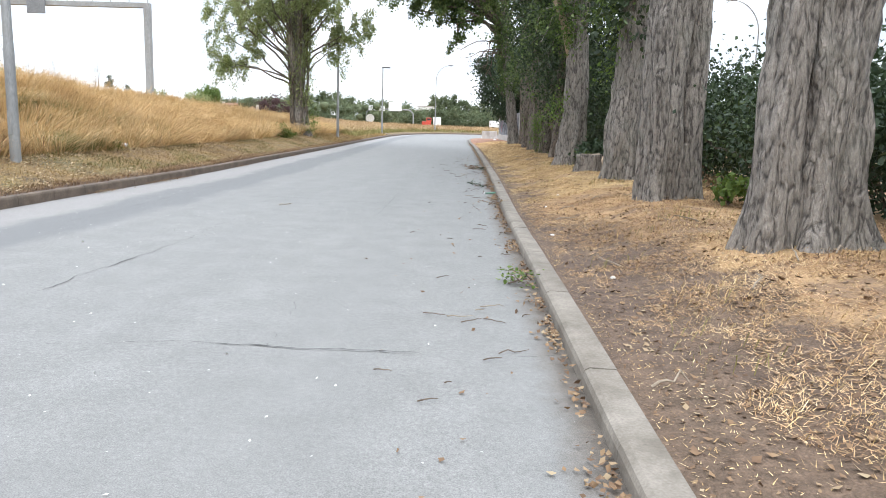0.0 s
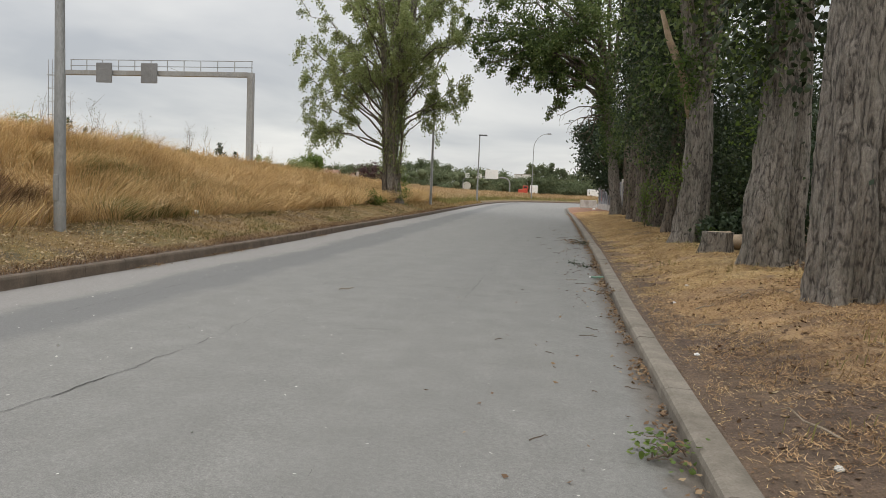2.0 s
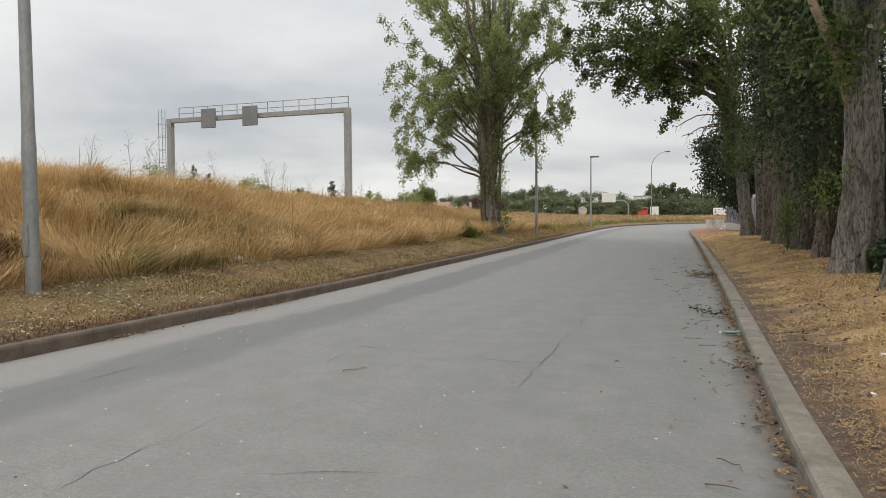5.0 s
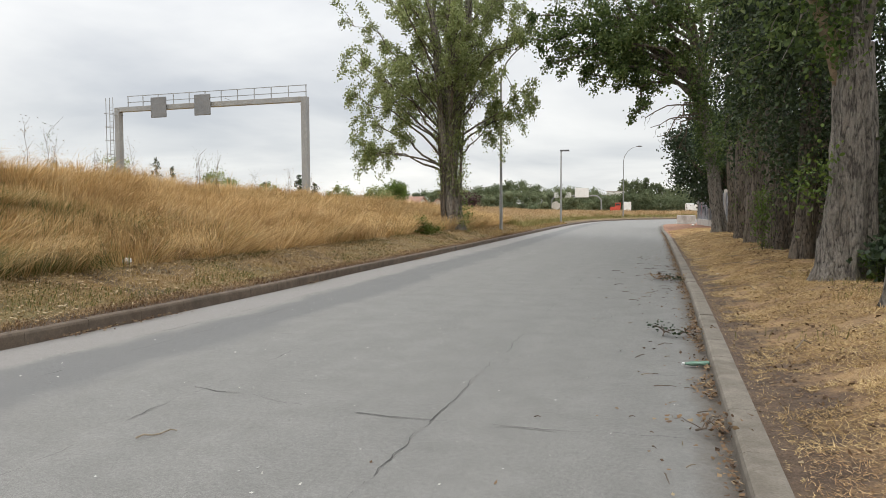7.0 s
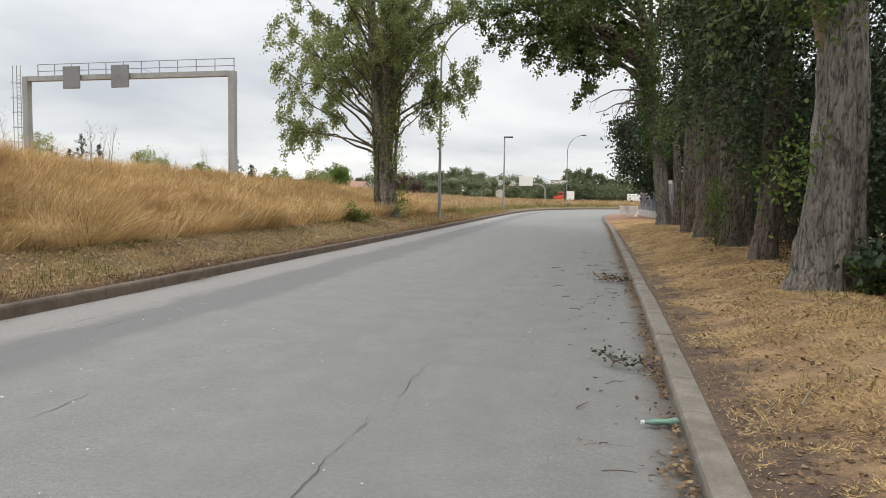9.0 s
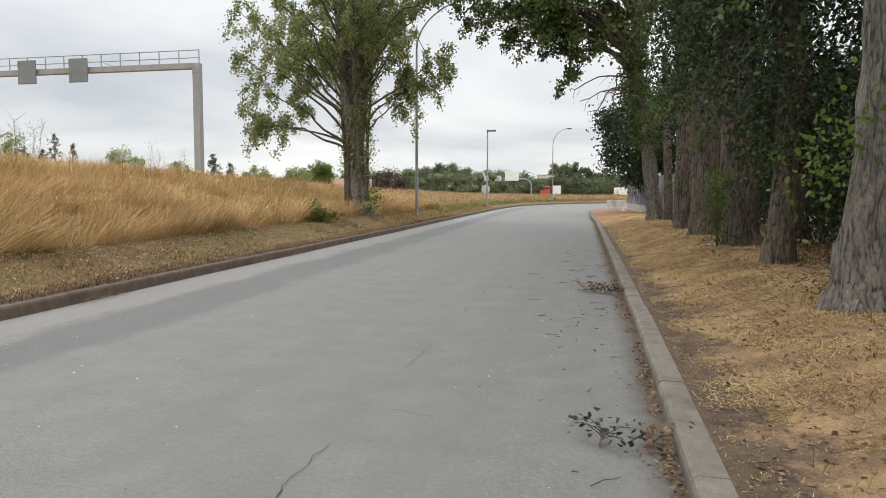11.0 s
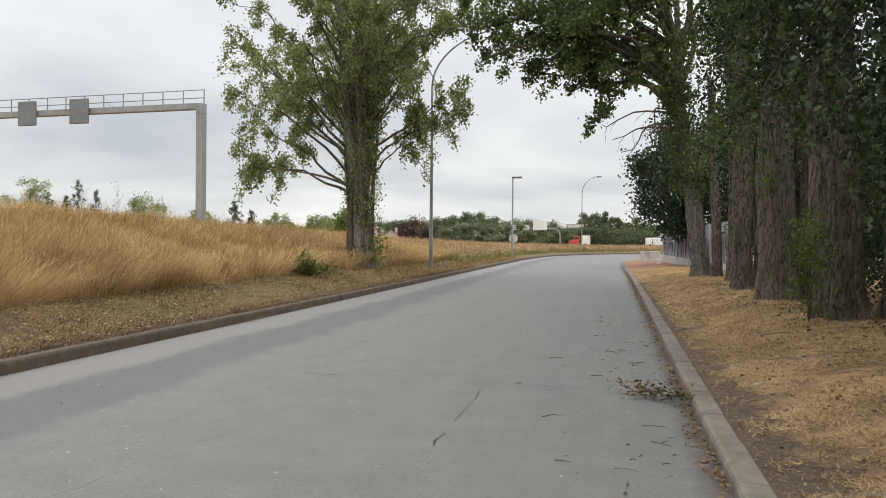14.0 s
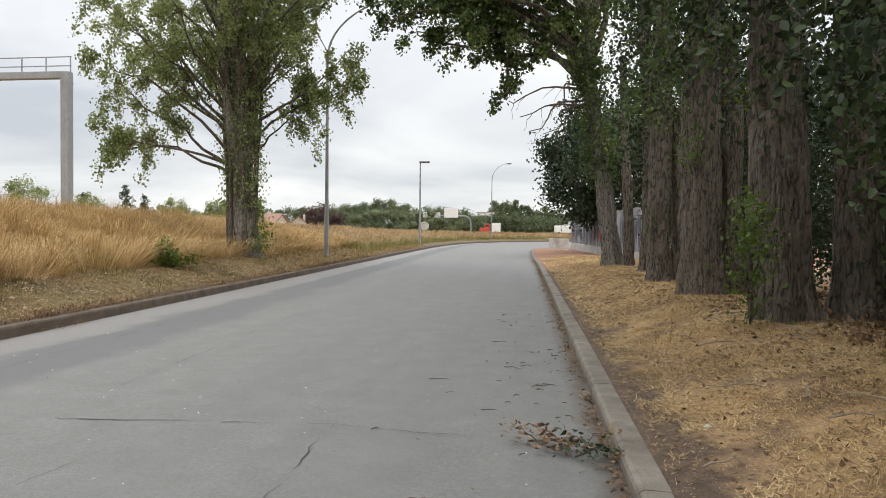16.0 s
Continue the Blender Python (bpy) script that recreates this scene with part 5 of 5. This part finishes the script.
def graffiti_fence():
    a, b = Vector((2.95, 80, 0)), Vector((4.6, 52, 0))
    turn = math.degrees(math.atan2(b.y - a.y, b.x - a.x))
    n = (b - a).length
    z = 0.2
    f = tagged(empty("boundary_fence", a.x, a.y, z, turn), "tall weathered panel fence on a concrete plinth, covered with spray paint", "fence")
    part("plinth", box(bmesh.new(), 0, n, -0.12, 0.12, -0.1, 0.55, 0.02), CONCRETE, f)
    k, w = 0, 0.42
    r = random.Random(5)
    while k * w < n - 0.3:
        x = k * w
        h = 2.55 + r.uniform(-0.05, 0.05)
        p = part("panel", box(bmesh.new(), x + 0.012, x + w - 0.012, -0.04 + 0.02 * (k % 2), 0.03 + 0.02 * (k % 2), 0.55, h, 0.01), FENCE_WALL, f)
        if r.random() < 0.9:
            bm = bmesh.new()
            for q in range(4):
                u, v = x + r.uniform(0.03, w - 0.12), r.uniform(0.6, 1.5)
                box(bm, u, u + r.uniform(0.05, 0.12), 0.052 + 0.004 * q, 0.056 + 0.004 * q, v, v + r.uniform(0.3, 1.0))
                u, v = x + r.uniform(0.03, w - 0.12), r.uniform(0.6, 1.5)
                box(bm, u, u + r.uniform(0.05, 0.12), -0.050 - 0.004 * q, -0.046 - 0.004 * q, v, v + r.uniform(0.3, 1.0))
            tagged(part("spray_mark", bm, PAINT_RED if r.random() < 0.07 else PAINT_DARK, p), kind="stuff")
        k += 1
    for x in (0.0, n * 0.33, n * 0.66):
        part("post", box(bmesh.new(), x - 0.09, x + 0.0, -0.13, 0.14, -0.1, 2.75, 0.01), CONCRETE, f)


graffiti_fence()
block = tagged(empty("concrete_block", 1.9, 82.5, 0.1), "pale concrete barrier block at the road junction", "barrier")
part("block_body", box(bmesh.new(), -0.85, 0.85, -0.4, 0.4, 0, 0.95, 0.06), CONCRETE, block)
part("block_foot", box(bmesh.new(), -0.9, 0.9, -0.5, 0.5, -0.1, 0.25, 0.03), CONCRETE, block)

# ---- the distance ----


def lump_mesh():
    bm = bmesh.new()
    bmesh.ops.create_icosphere(bm, subdivisions=2, radius=1)
    v = np.array([tuple(p.co) for p in bm.verts])
    f = np.array([[q.index for q in p.verts] for p in bm.faces])
    bm.free()
    return v, f


def far_wood(name, rows, n, mat, size, label, seed):
    """A belt of distant trees along rows of (x, y, height): uneven rounded crowns close together, roughened with leaf clumps."""
    r = random.Random(seed)
    unit, faces = lump_mesh()
    verts, tris, cs = [], [], []
    for (x0, y0, h0), (x1, y1, h1) in zip(rows, rows[1:]):
        m = max(2, int(math.hypot(x1 - x0, y1 - y0) / 1.5))
        for i in range(m):
            t = i / m
            h = (h0 + (h1 - h0) * t) * r.uniform(0.80, 1.10)
            x, y = x0 + (x1 - x0) * t, y0 + (y1 - y0) * t + r.uniform(-4, 6)
            w = min(r.uniform(1.6, 3.0), 0.45 * h)
            for q in range(max(2, int(h / (1.3 * w)))):
                c = np.array([x + r.gauss(0, 0.8), y + r.gauss(0, 1), 0.9 + w * 0.4 + (h - 1.3 * w) * (q + r.random() * 0.6) / max(1, int(h / (1.3 * w)) - 0.4)])
                bump = 1 + 0.55 * np.array([noise.noise(Vector(p) * 2.4 + Vector(c)) for p in unit])
                tris.append(faces + len(verts) * len(unit))
                verts.append(c + unit * bump[:, None] * [w * 0.42, w * 0.42, w * 0.36])
                d = rng.normal(size=(int(min(230, max(110, n / (m * len(rows) * 1.4)))), 3))
                d /= np.linalg.norm(d, axis=1, keepdims=True)
                cs.append(c + d * [w, w, w * 0.85] * rng.uniform(0.3, 1.2, (len(d), 1)))
    leafy = np.concatenate(cs)
    a = rng.normal(size=leafy.shape)
    b = rng.normal(size=leafy.shape)
    a *= size * 0.62 / np.linalg.norm(a, axis=1, keepdims=True)
    b *= size * 0.62 / np.linalg.norm(b, axis=1, keepdims=True)
    base = len(verts) * len(unit)
    allv = np.concatenate(verts + [np.stack([leafy - a, leafy + b, leafy + a * 0.9 - b * 0.4], 1).reshape(-1, 3)])
    allt = np.concatenate(tris + [base + np.arange(3 * len(leafy)).reshape(-1, 3)])
    tagged(tri_mesh(name, allv, allt, mat), label, "trees", kind="stuff")


far_wood("far_woods", [(-180, 330, 9), (-120, 300, 9), (-85, 285, 9.5), (-62, 270, 12), (-48, 275, 11), (-30, 290, 9.5), (-14, 300, 8), (6, 300, 7), (24, 290, 7), (60, 270, 9)], 90000, LEAF_FAR, 0.62, "hazy green woods along the horizon", 3)
far_wood("far_woods", [(-26, 420, 17), (-8, 430, 18), (15, 440, 13), (40, 440, 12)], 12000, LEAF_FAR, 1.0, "wooded hill on the horizon", 4)
far_wood("far_hedge", [(-58, 215, 5.5), (-44, 215, 7.5), (-28, 225, 6.5), (-16, 235, 5)], 30000, LEAF_FAR, 0.42, "green hedge beyond the meadow", 5)
far_wood("copper_hedge", [(-60, 205, 6.2), (-51, 205, 6.8)], 3600, LEAF_COPPER, 0.5, "dark copper-red hedge beyond the meadow", 6)
far_wood("far_hedge", [(14, 130, 4.5), (30, 128, 6), (60, 120, 7)], 9000, LEAF_FAR, 0.45, "green trees beyond the junction", 7)
far_wood("far_woods", [(-190, 150, 5.5), (-140, 165, 5), (-100, 180, 4.5), (-70, 190, 4.2)], 14000, LEAF_FAR, 0.5, "low trees behind the motorway", 8)
leaf_mass("small_tree", -63, 172, 1.8, (3.1, 3, 2.9), 5200, LEAF_SPROUT, 0.38, "small round green tree in the meadow", "tree", 50, 70, 0.2)
for k, (x, y, h) in enumerate([(-88.2, 118, 10.2), (-85.6, 119, 8.6), (-91.5, 119, 7.6), (-93.2, 117, 8.2), (-111, 118, 10.6), (-114.5, 119, 9.0), (-59.4, 118, 6.6), (-57.0, 119, 5.2), (-119, 118, 9.5), (-66.5, 119, 5.4)]):
    tree = tagged(empty("conifer", x, y, ground_height(x, y)), "small dark conifer behind the motorway", "tree")
    part("trunk", tube(bmesh.new(), [(0, 0, -0.1), (0, 0, h * 0.95)], [0.14, 0.03], 6), BARK_DARK, tree)
    cs = [(rng.normal(0, 0.5) * h * 0.42 * (1 - t), rng.normal(0, 0.5) * h * 0.42 * (1 - t), h * (0.12 + 0.86 * t)) for t in rng.uniform(0, 1, 90) ** 1.3]
    leaf_cloud("crown", clumped(cs, 14, 0.17), 0.24, LEAF_DARK, tree)
for k, (x, y, w, h) in enumerate([(-75, 118, 3.4, 6.6), (-66, 119, 2.2, 4.6), (-97, 118, 2.4, 11.5), (-104, 120, 3.0, 8.2), (-52, 118, 2.0, 4.0), (-46, 120, 2.2, 3.8)]):
    leaf_mass("roadside_bush", x, y, 0.6, (w, w, h / 2), 3200, LEAF_POPLAR, 0.26, "green bush behind the motorway", "bush", 26, 80 + k)


def dry_stalks():
    """Tall weeds standing above the grass on the crest."""
    r = random.Random(9)
    for k in range(22):
        y = r.uniform(9, 40)
        x = float(left_kerb(y)) - r.uniform(7.5, 10.5)
        w = tagged(empty("tall_weed", x, y, ground_height(x, y)), "tall dry weed standing above the bank's grass", "weed", "tall weeds")
        h = r.uniform(1.0, 1.5) + (0.5 if k < 3 else 0)
        line = bend((0, 0, 0), (r.uniform(-0.2, 0.2), r.uniform(-0.2, 0.2), h), 0, 5, 0.1, k)
        bm = tube(bmesh.new(), line, [0.008, 0.007, 0.006, 0.005, 0.004, 0.003], 4)
        for j in range(9):
            p = line[2 + j % 4]
            tube(bm, bend(p, p + Vector((r.uniform(-0.25, 0.25), r.uniform(-0.25, 0.25), r.uniform(0.15, 0.4))), 0, 3), [0.004, 0.004, 0.003, 0.002], 3)
        part("stem", bm, TWIG, w)
        leaf_cloud("seed_head", clumped([tuple(line[3]), tuple(line[4]), tuple(line[5])], 22, (0.11, 0.11, 0.15)), 0.035, LEAF_FAR if k % 2 else LEAF_DEAD, w)


dry_stalks()


def house(x, y, w, d, h, rise, turn, label):
    z = ground_height(x, y) - 1.2
    ob = tagged(empty("house", x, y, z, turn), label, "house")
    bm = bmesh.new()
    ring = [(-w / 2, 0), (w / 2, 0), (w / 2, h), (0, h + rise), (-w / 2, h)]
    e = [[bm.verts.new((px, s * d / 2, pz)) for px, pz in ring] for s in (-1, 1)]
    bm.faces.new(e[0])
    bm.faces.new(e[1][::-1])
    for k in range(5):
        bm.faces.new((e[0][k], e[1][k], e[1][(k + 1) % 5], e[0][(k + 1) % 5]))
    bmesh.ops.recalc_face_normals(bm, faces=bm.faces)
    part("wall", bm, RENDERED_WALL, ob)
    roof = bmesh.new()
    for s in (-1, 1):
        ang = math.atan2(rise, w / 2)
        ln = math.hypot(rise, w / 2) + 0.5
        m = Matrix.Translation((s * (w / 4 + 0.15), 0, h + rise / 2 - 0.02)) @ Matrix.Rotation(s * ang, 4, "Y")
        bmesh.ops.create_cube(roof, size=1, matrix=m @ Matrix.Diagonal((ln, d + 0.8, 0.22, 1)))
    rf = part("roof", roof, ROOF_TILE, ob)
    part("chimney", box(bmesh.new(), w * 0.2, w * 0.2 + 0.6, -0.4, 0.4, h + rise * 0.4, h + rise + 0.7), RENDERED_WALL, rf)
    for px in (-w * 0.25, w * 0.2):
        part("window", box(bmesh.new(), px - 0.5, px + 0.5, -d / 2 - 0.03, -d / 2 + 0.05, 1.0, 2.3), WINDOW_DARK, ob)


house(-69.5, 198, 9, 10, 2.6, 3.0, 80, "cream house with a pink-brown tiled roof behind the meadow")
house(-61.5, 201, 6, 8, 2.4, 2.6, 20, "white-gabled house with a brown roof behind the meadow")
house(-78.5, 205, 8, 9, 2.6, 2.8, 10, "small house with a tiled roof behind the meadow")


def warehouse(x, y, w, d, h, label):
    ob = tagged(empty("industrial_building", x, y, 0.9), label, "building")
    part("wall", box(bmesh.new(), -w / 2, w / 2, -d / 2, d / 2, -0.2, h, 0.1), PAINT_WHITE, ob)
    part("roof", box(bmesh.new(), -w / 2 - 0.2, w / 2 + 0.2, -d / 2 - 0.2, d / 2 + 0.2, h, h + 0.35), CONCRETE, ob)
    for k in range(int(w / 3)):
        px = -w / 2 + 1.5 + k * 3
        part("window", box(bmesh.new(), px - 0.9, px + 0.9, -d / 2 - 0.05, -d / 2 + 0.1, h * 0.45, h * 0.7), WINDOW_DARK, ob)


warehouse(-22.0, 330, 7, 6, 8.6, "white industrial building on the horizon")
warehouse(-31.5, 340, 9, 6, 7.0, "low white industrial building on the horizon")


def arch_gantry(x, y, w, h, label, panels):
    ob = tagged(empty("arched_sign_gantry", x, y, 0.7, 3), label, "gantry")
    arc = []
    for k in range(9):
        t = math.pi / 2 * k / 8
        arc.append((-w / 2 + 2.0 * (1 - math.sin(math.pi / 2 - t)), 0, h - 2.0 + 2.0 * math.sin(t)))
    line = [(-w / 2, 0, 0)] + arc + [(-p[0], 0, p[2]) for p in arc[::-1]] + [(w / 2, 0, 0)]
    part("arch", tube(bmesh.new(), line, [0.22] * len(line), 8), STEEL, ob)
    for u, pw, ph in panels:
        part("sign_panel", box(bmesh.new(), u - pw / 2, u + pw / 2, -0.45, -0.25, h - 0.5, h - 0.5 + ph, 0.05), PAINT_WHITE, ob, "pale road sign panel")


arch_gantry(-26.0, 225, 14.5, 5.2, "pale arched motorway sign gantry in the distance", [(-4.0, 5.0, 1.5), (1.6, 4.0, 2.8)])
arch_gantry(10.8, 250, 7.5, 3.2, "small pale arched sign gantry in the distance", [(0, 2.2, 1.6)])
leaf = tagged(empty("round_sign", -31.3, 220, 0.9), "pale round traffic sign seen from behind in the distance", "road sign")
part("post", tube(bmesh.new(), [(0, 0, -0.1), (0, 0, 2.0)], [0.05, 0.05], 6), STEEL, leaf)
part("disc", tube(bmesh.new(), [(0, -0.03, 2.1), (0, 0.03, 2.1)], [1.25, 1.25], 20), STONE, leaf)


def red_truck(x, y):
    ob = tagged(empty("crane_truck", x, y, 0.95, 4), "red and white work truck parked beyond the meadow", "truck")
    part("body", box(bmesh.new(), -3.2, 0.4, -1.1, 1.1, 0.7, 2.1, 0.15), PAINT_RED, ob)
    cab = part("cab", box(bmesh.new(), -1.5, 0.5, -1.0, 1.0, 2.05, 3.6, 0.2), PAINT_RED, ob)
    part("window", box(bmesh.new(), -1.2, 0.2, -1.03, -0.97, 2.6, 3.3), WINDOW_DARK, cab)
    part("box_body", box(bmesh.new(), 1.2, 4.2, -1.2, 1.2, 0.7, 3.9, 0.08), PAINT_WHITE, ob)
    part("chassis", box(bmesh.new(), -3.4, 4.2, -0.9, 0.9, 0.45, 0.72), DARK_METAL, ob)
    for px in (-2.4, -0.6, 2.2, 3.4):
        for py in (-1.05, 0.85):
            w = part("wheel", tube(bmesh.new(), [(px, py, 0.42), (px, py + 0.22, 0.42)], [0.48, 0.48], 14), RUBBER, ob)
            part("rim", tube(bmesh.new(), [(px, py - 0.02, 0.42), (px, py + 0.04, 0.42)], [0.24, 0.24], 10), PAINT_WHITE, w)


red_truck(-12.3, 205)
for ob in [o for o in scene.objects if o.name == "crane_truck"]:
    ob.scale = (0.72, 0.72, 0.72)


def van(x, y, turn, mat, label):
    ob = tagged(empty("van", x, y, ground_height(x, y), turn), label, "van")
    body = part("body", box(bmesh.new(), -2.4, 2.4, -0.95, 0.95, 0.35, 2.1, 0.25), mat, ob)
    part("window", box(bmesh.new(), 0.8, 2.0, -0.97, -0.9, 1.3, 1.85), WINDOW_DARK, body)
    for px in (-1.5, 1.5):
        for py in (-0.95, 0.75):
            part("wheel", tube(bmesh.new(), [(px, py, 0.33), (px, py + 0.2, 0.33)], [0.34, 0.34], 12), RUBBER, ob)


van(6.4, 190, 5, PAINT_WHITE, "white van parked in the distance")
van(-53.0, 160, 8, PAINT_WHITE, "pale van parked beyond the meadow")

# ---- small things on the road and verges ----


def leafy_branch(x, y, length, leaves, mat, turn, label, seed):
    ob = tagged(empty("fallen_branch", x, y, 0.012, turn), label, "branch", "fallen branches")
    r = random.Random(seed)
    bm = bmesh.new()
    main = bend((-length / 2, 0, 0.01), (length / 2, 0, 0.02), 0.02, 7, 0.15, seed)
    tube(bm, main, [0.009 - 0.0008 * i for i in range(8)], 5)
    cs = []
    for k in range(9):
        p = main[r.randint(1, 7)]
        q = p + Vector((r.uniform(-0.18, 0.18), r.uniform(-0.2, 0.2), r.uniform(0.0, 0.09)))
        tube(bm, bend(p, q, 0.02, 4, 0.05, k), [0.005, 0.004, 0.004, 0.003, 0.002], 4)
        cs.append(tuple(q))
    tagged(part("twig", bm, TWIG, ob), kind="stuff")
    pts = clumped(cs, max(1, leaves // 9), (0.07, 0.07, 0.03))
    pts[:, 2] = np.maximum(pts[:, 2], 0.006)
    leaf_cloud("foliage", pts, 0.042, mat, ob, 0.6, fine=True)


leafy_branch(0.68, 6.68, 0.24, 90, LEAF_SPROUT, 20, "clump of wilted green leaves in the gutter", 1)
leafy_branch(0.28, 17.7, 0.2, 60, LEAF_DARK, 80, "wilted leafy twig lying in the gutter", 2)
leafy_branch(0.58, 17.75, 0.25, 70, LEAF_DEAD, 10, "dry leafy twig lying in the gutter", 3)
leafy_branch(0.26, 25.1, 0.5, 200, LEAF_DEAD, -15, "dry broken branch with brown leaves in the gutter", 4)
leafy_branch(0.48, 24.9, 0.3, 90, LEAF_DARK, 30, "wilted leafy branch in the gutter", 5)
leafy_branch(0.62, 13.65, 0.22, 60, LEAF_DEAD, 5, "dry leafy twig lying by the kerb", 6)


def twigs():
    r = random.Random(31)
    for k in range(120):
        y = r.choice((r.uniform(3, 20), r.uniform(20, 28), r.uniform(22, 34)))
        x = float(right_kerb(y)) - 0.1 - abs(r.gauss(0, 0.55))
        ln = r.choice((0.04, 0.05, 0.06, 0.08, 0.1, 0.14, 0.2)) * r.uniform(0.8, 1.2)
        ob = tagged(empty("fallen_twig", x, y, 0.014, r.gauss(0, 35)), "thin dark twig lying on the asphalt", "twig", "fallen twigs")
        part("stick", tube(bmesh.new(), bend((-ln / 2, 0, 0), (ln / 2, 0, 0.004), 0.006, 5, ln * r.uniform(0.0, 0.25), k * 3.7), [0.005, 0.005, 0.004, 0.004, 0.003, 0.002], 5), TWIG if k % 4 else DEAD_TWIG, ob)
    for k in range(34):
        y = r.uniform(3, 30)
        x = float(right_kerb(y)) + r.uniform(0.35, 3.0)
        ln = r.uniform(0.2, 0.7)
        ob = tagged(empty("fallen_twig", x, y, ground_height(x, y) + 0.02, r.uniform(0, 180)), "bleached twig lying in the straw", "twig", "fallen twigs")
        part("stick", tube(bmesh.new(), bend((-ln / 2, 0, 0), (ln / 2, 0, 0.02), 0.03, 5, 0.1, k), [0.008, 0.008, 0.007, 0.006, 0.005, 0.003], 5), DEAD_TWIG, ob)


twigs()
stick = tagged(empty("fallen_twig", -3.09, 12.51, 0.014, 55), "pale twig lying on the open road", "twig", "fallen twigs")
part("stick", tube(bmesh.new(), bend((-0.14, 0, 0), (0.14, 0, 0), 0.01, 5, 0.08, 3), [0.007, 0.007, 0.006, 0.006, 0.005, 0.004], 5), DEAD_TWIG, stick)

bottle = tagged(empty("plastic_bottle", 0.60, 15.92, 0.035, 20), "crushed green plastic bottle with a white cap in the gutter", "bottle")
bm = bmesh.new()
tube(bm, [(-0.13, 0, 0), (-0.11, 0, 0), (-0.07, 0, 0), (-0.03, 0, 0), (0.02, 0, 0), (0.07, 0, 0), (0.11, 0, 0), (0.125, 0, 0)], [0.012, 0.014, 0.028, 0.033, 0.026, 0.033, 0.033, 0.022], 12, 0.25, 4)
for v in bm.verts:
    v.co.z *= 0.75
part("bottle_body", bm, PLASTIC_GREEN, bottle, smooth=True)
part("cap", tube(bmesh.new(), [(-0.15, 0, 0), (-0.128, 0, 0)], [0.015, 0.015], 10), PLASTIC_WHITE, bottle, "white screw cap")


def crumpled(name, x, y, size, mat, label, category, lift=0.0):
    bm = bmesh.new()
    bmesh.ops.create_icosphere(bm, subdivisions=3, radius=size)
    for v in bm.verts:
        v.co *= 1 + 0.45 * noise.noise(v.co * (2.2 / size) + Vector((x, y, 0)))
        v.co.z *= 0.6
    ob = part(name, bm, mat)
    ob.matrix_basis = pose(x, y, max(0.0, ground_height(x, y)) + size * 0.3 + lift, 0, 0, x * 90)
    tagged(ob, label, category)


crumpled("plastic_bag", -9.3, 19.4, 0.09, PLASTIC_WHITE, "crumpled white plastic bag in the grass at the bank's foot", "litter", 0.05)
crumpled("paper_scrap", 0.9 + 0.55, 12.2, 0.025, PLASTIC_WHITE, "small crumpled white paper on the earth", "litter")
crumpled("paper_scrap", 1.8, 13.5, 0.028, PLASTIC_WHITE, "small crumpled white paper on the straw", "litter")
crumpled("paper_scrap", 1.25, 9.2, 0.024, PLASTIC_WHITE, "small crumpled white paper on the straw", "litter")
crumpled("paper_scrap", 2.2, 72, 0.14, PLASTIC_WHITE, "white litter on the red earth", "litter")
crumpled("stone", 1.35, 25.3, 0.028, STONE, "pale stone on the bare earth", "stone")
crumpled("stone", 1.5, 6.4, 0.025, STONE, "pale stone on the bare earth", "stone")


# a small red and white marker stands behind the crest
sx, sy = -19.0, 18.3
marker = tagged(empty("road_marker", sx, sy, ground_height(sx, sy) - 0.25), "small red-topped road marker behind the bank's crest", "road marker")
part("post", tube(bmesh.new(), [(0, 0, -0.1), (0, 0, 1.0), (0, 0, 1.02)], [0.11, 0.11, 0.105], 14), PAINT_WHITE, marker)
part("cap", tube(bmesh.new(), [(0, 0, 1.02), (0, 0, 1.16), (0, 0, 1.23), (0, 0, 1.26)], [0.125, 0.125, 0.09, 0.02], 14), PAINT_RED, marker, "round red top")
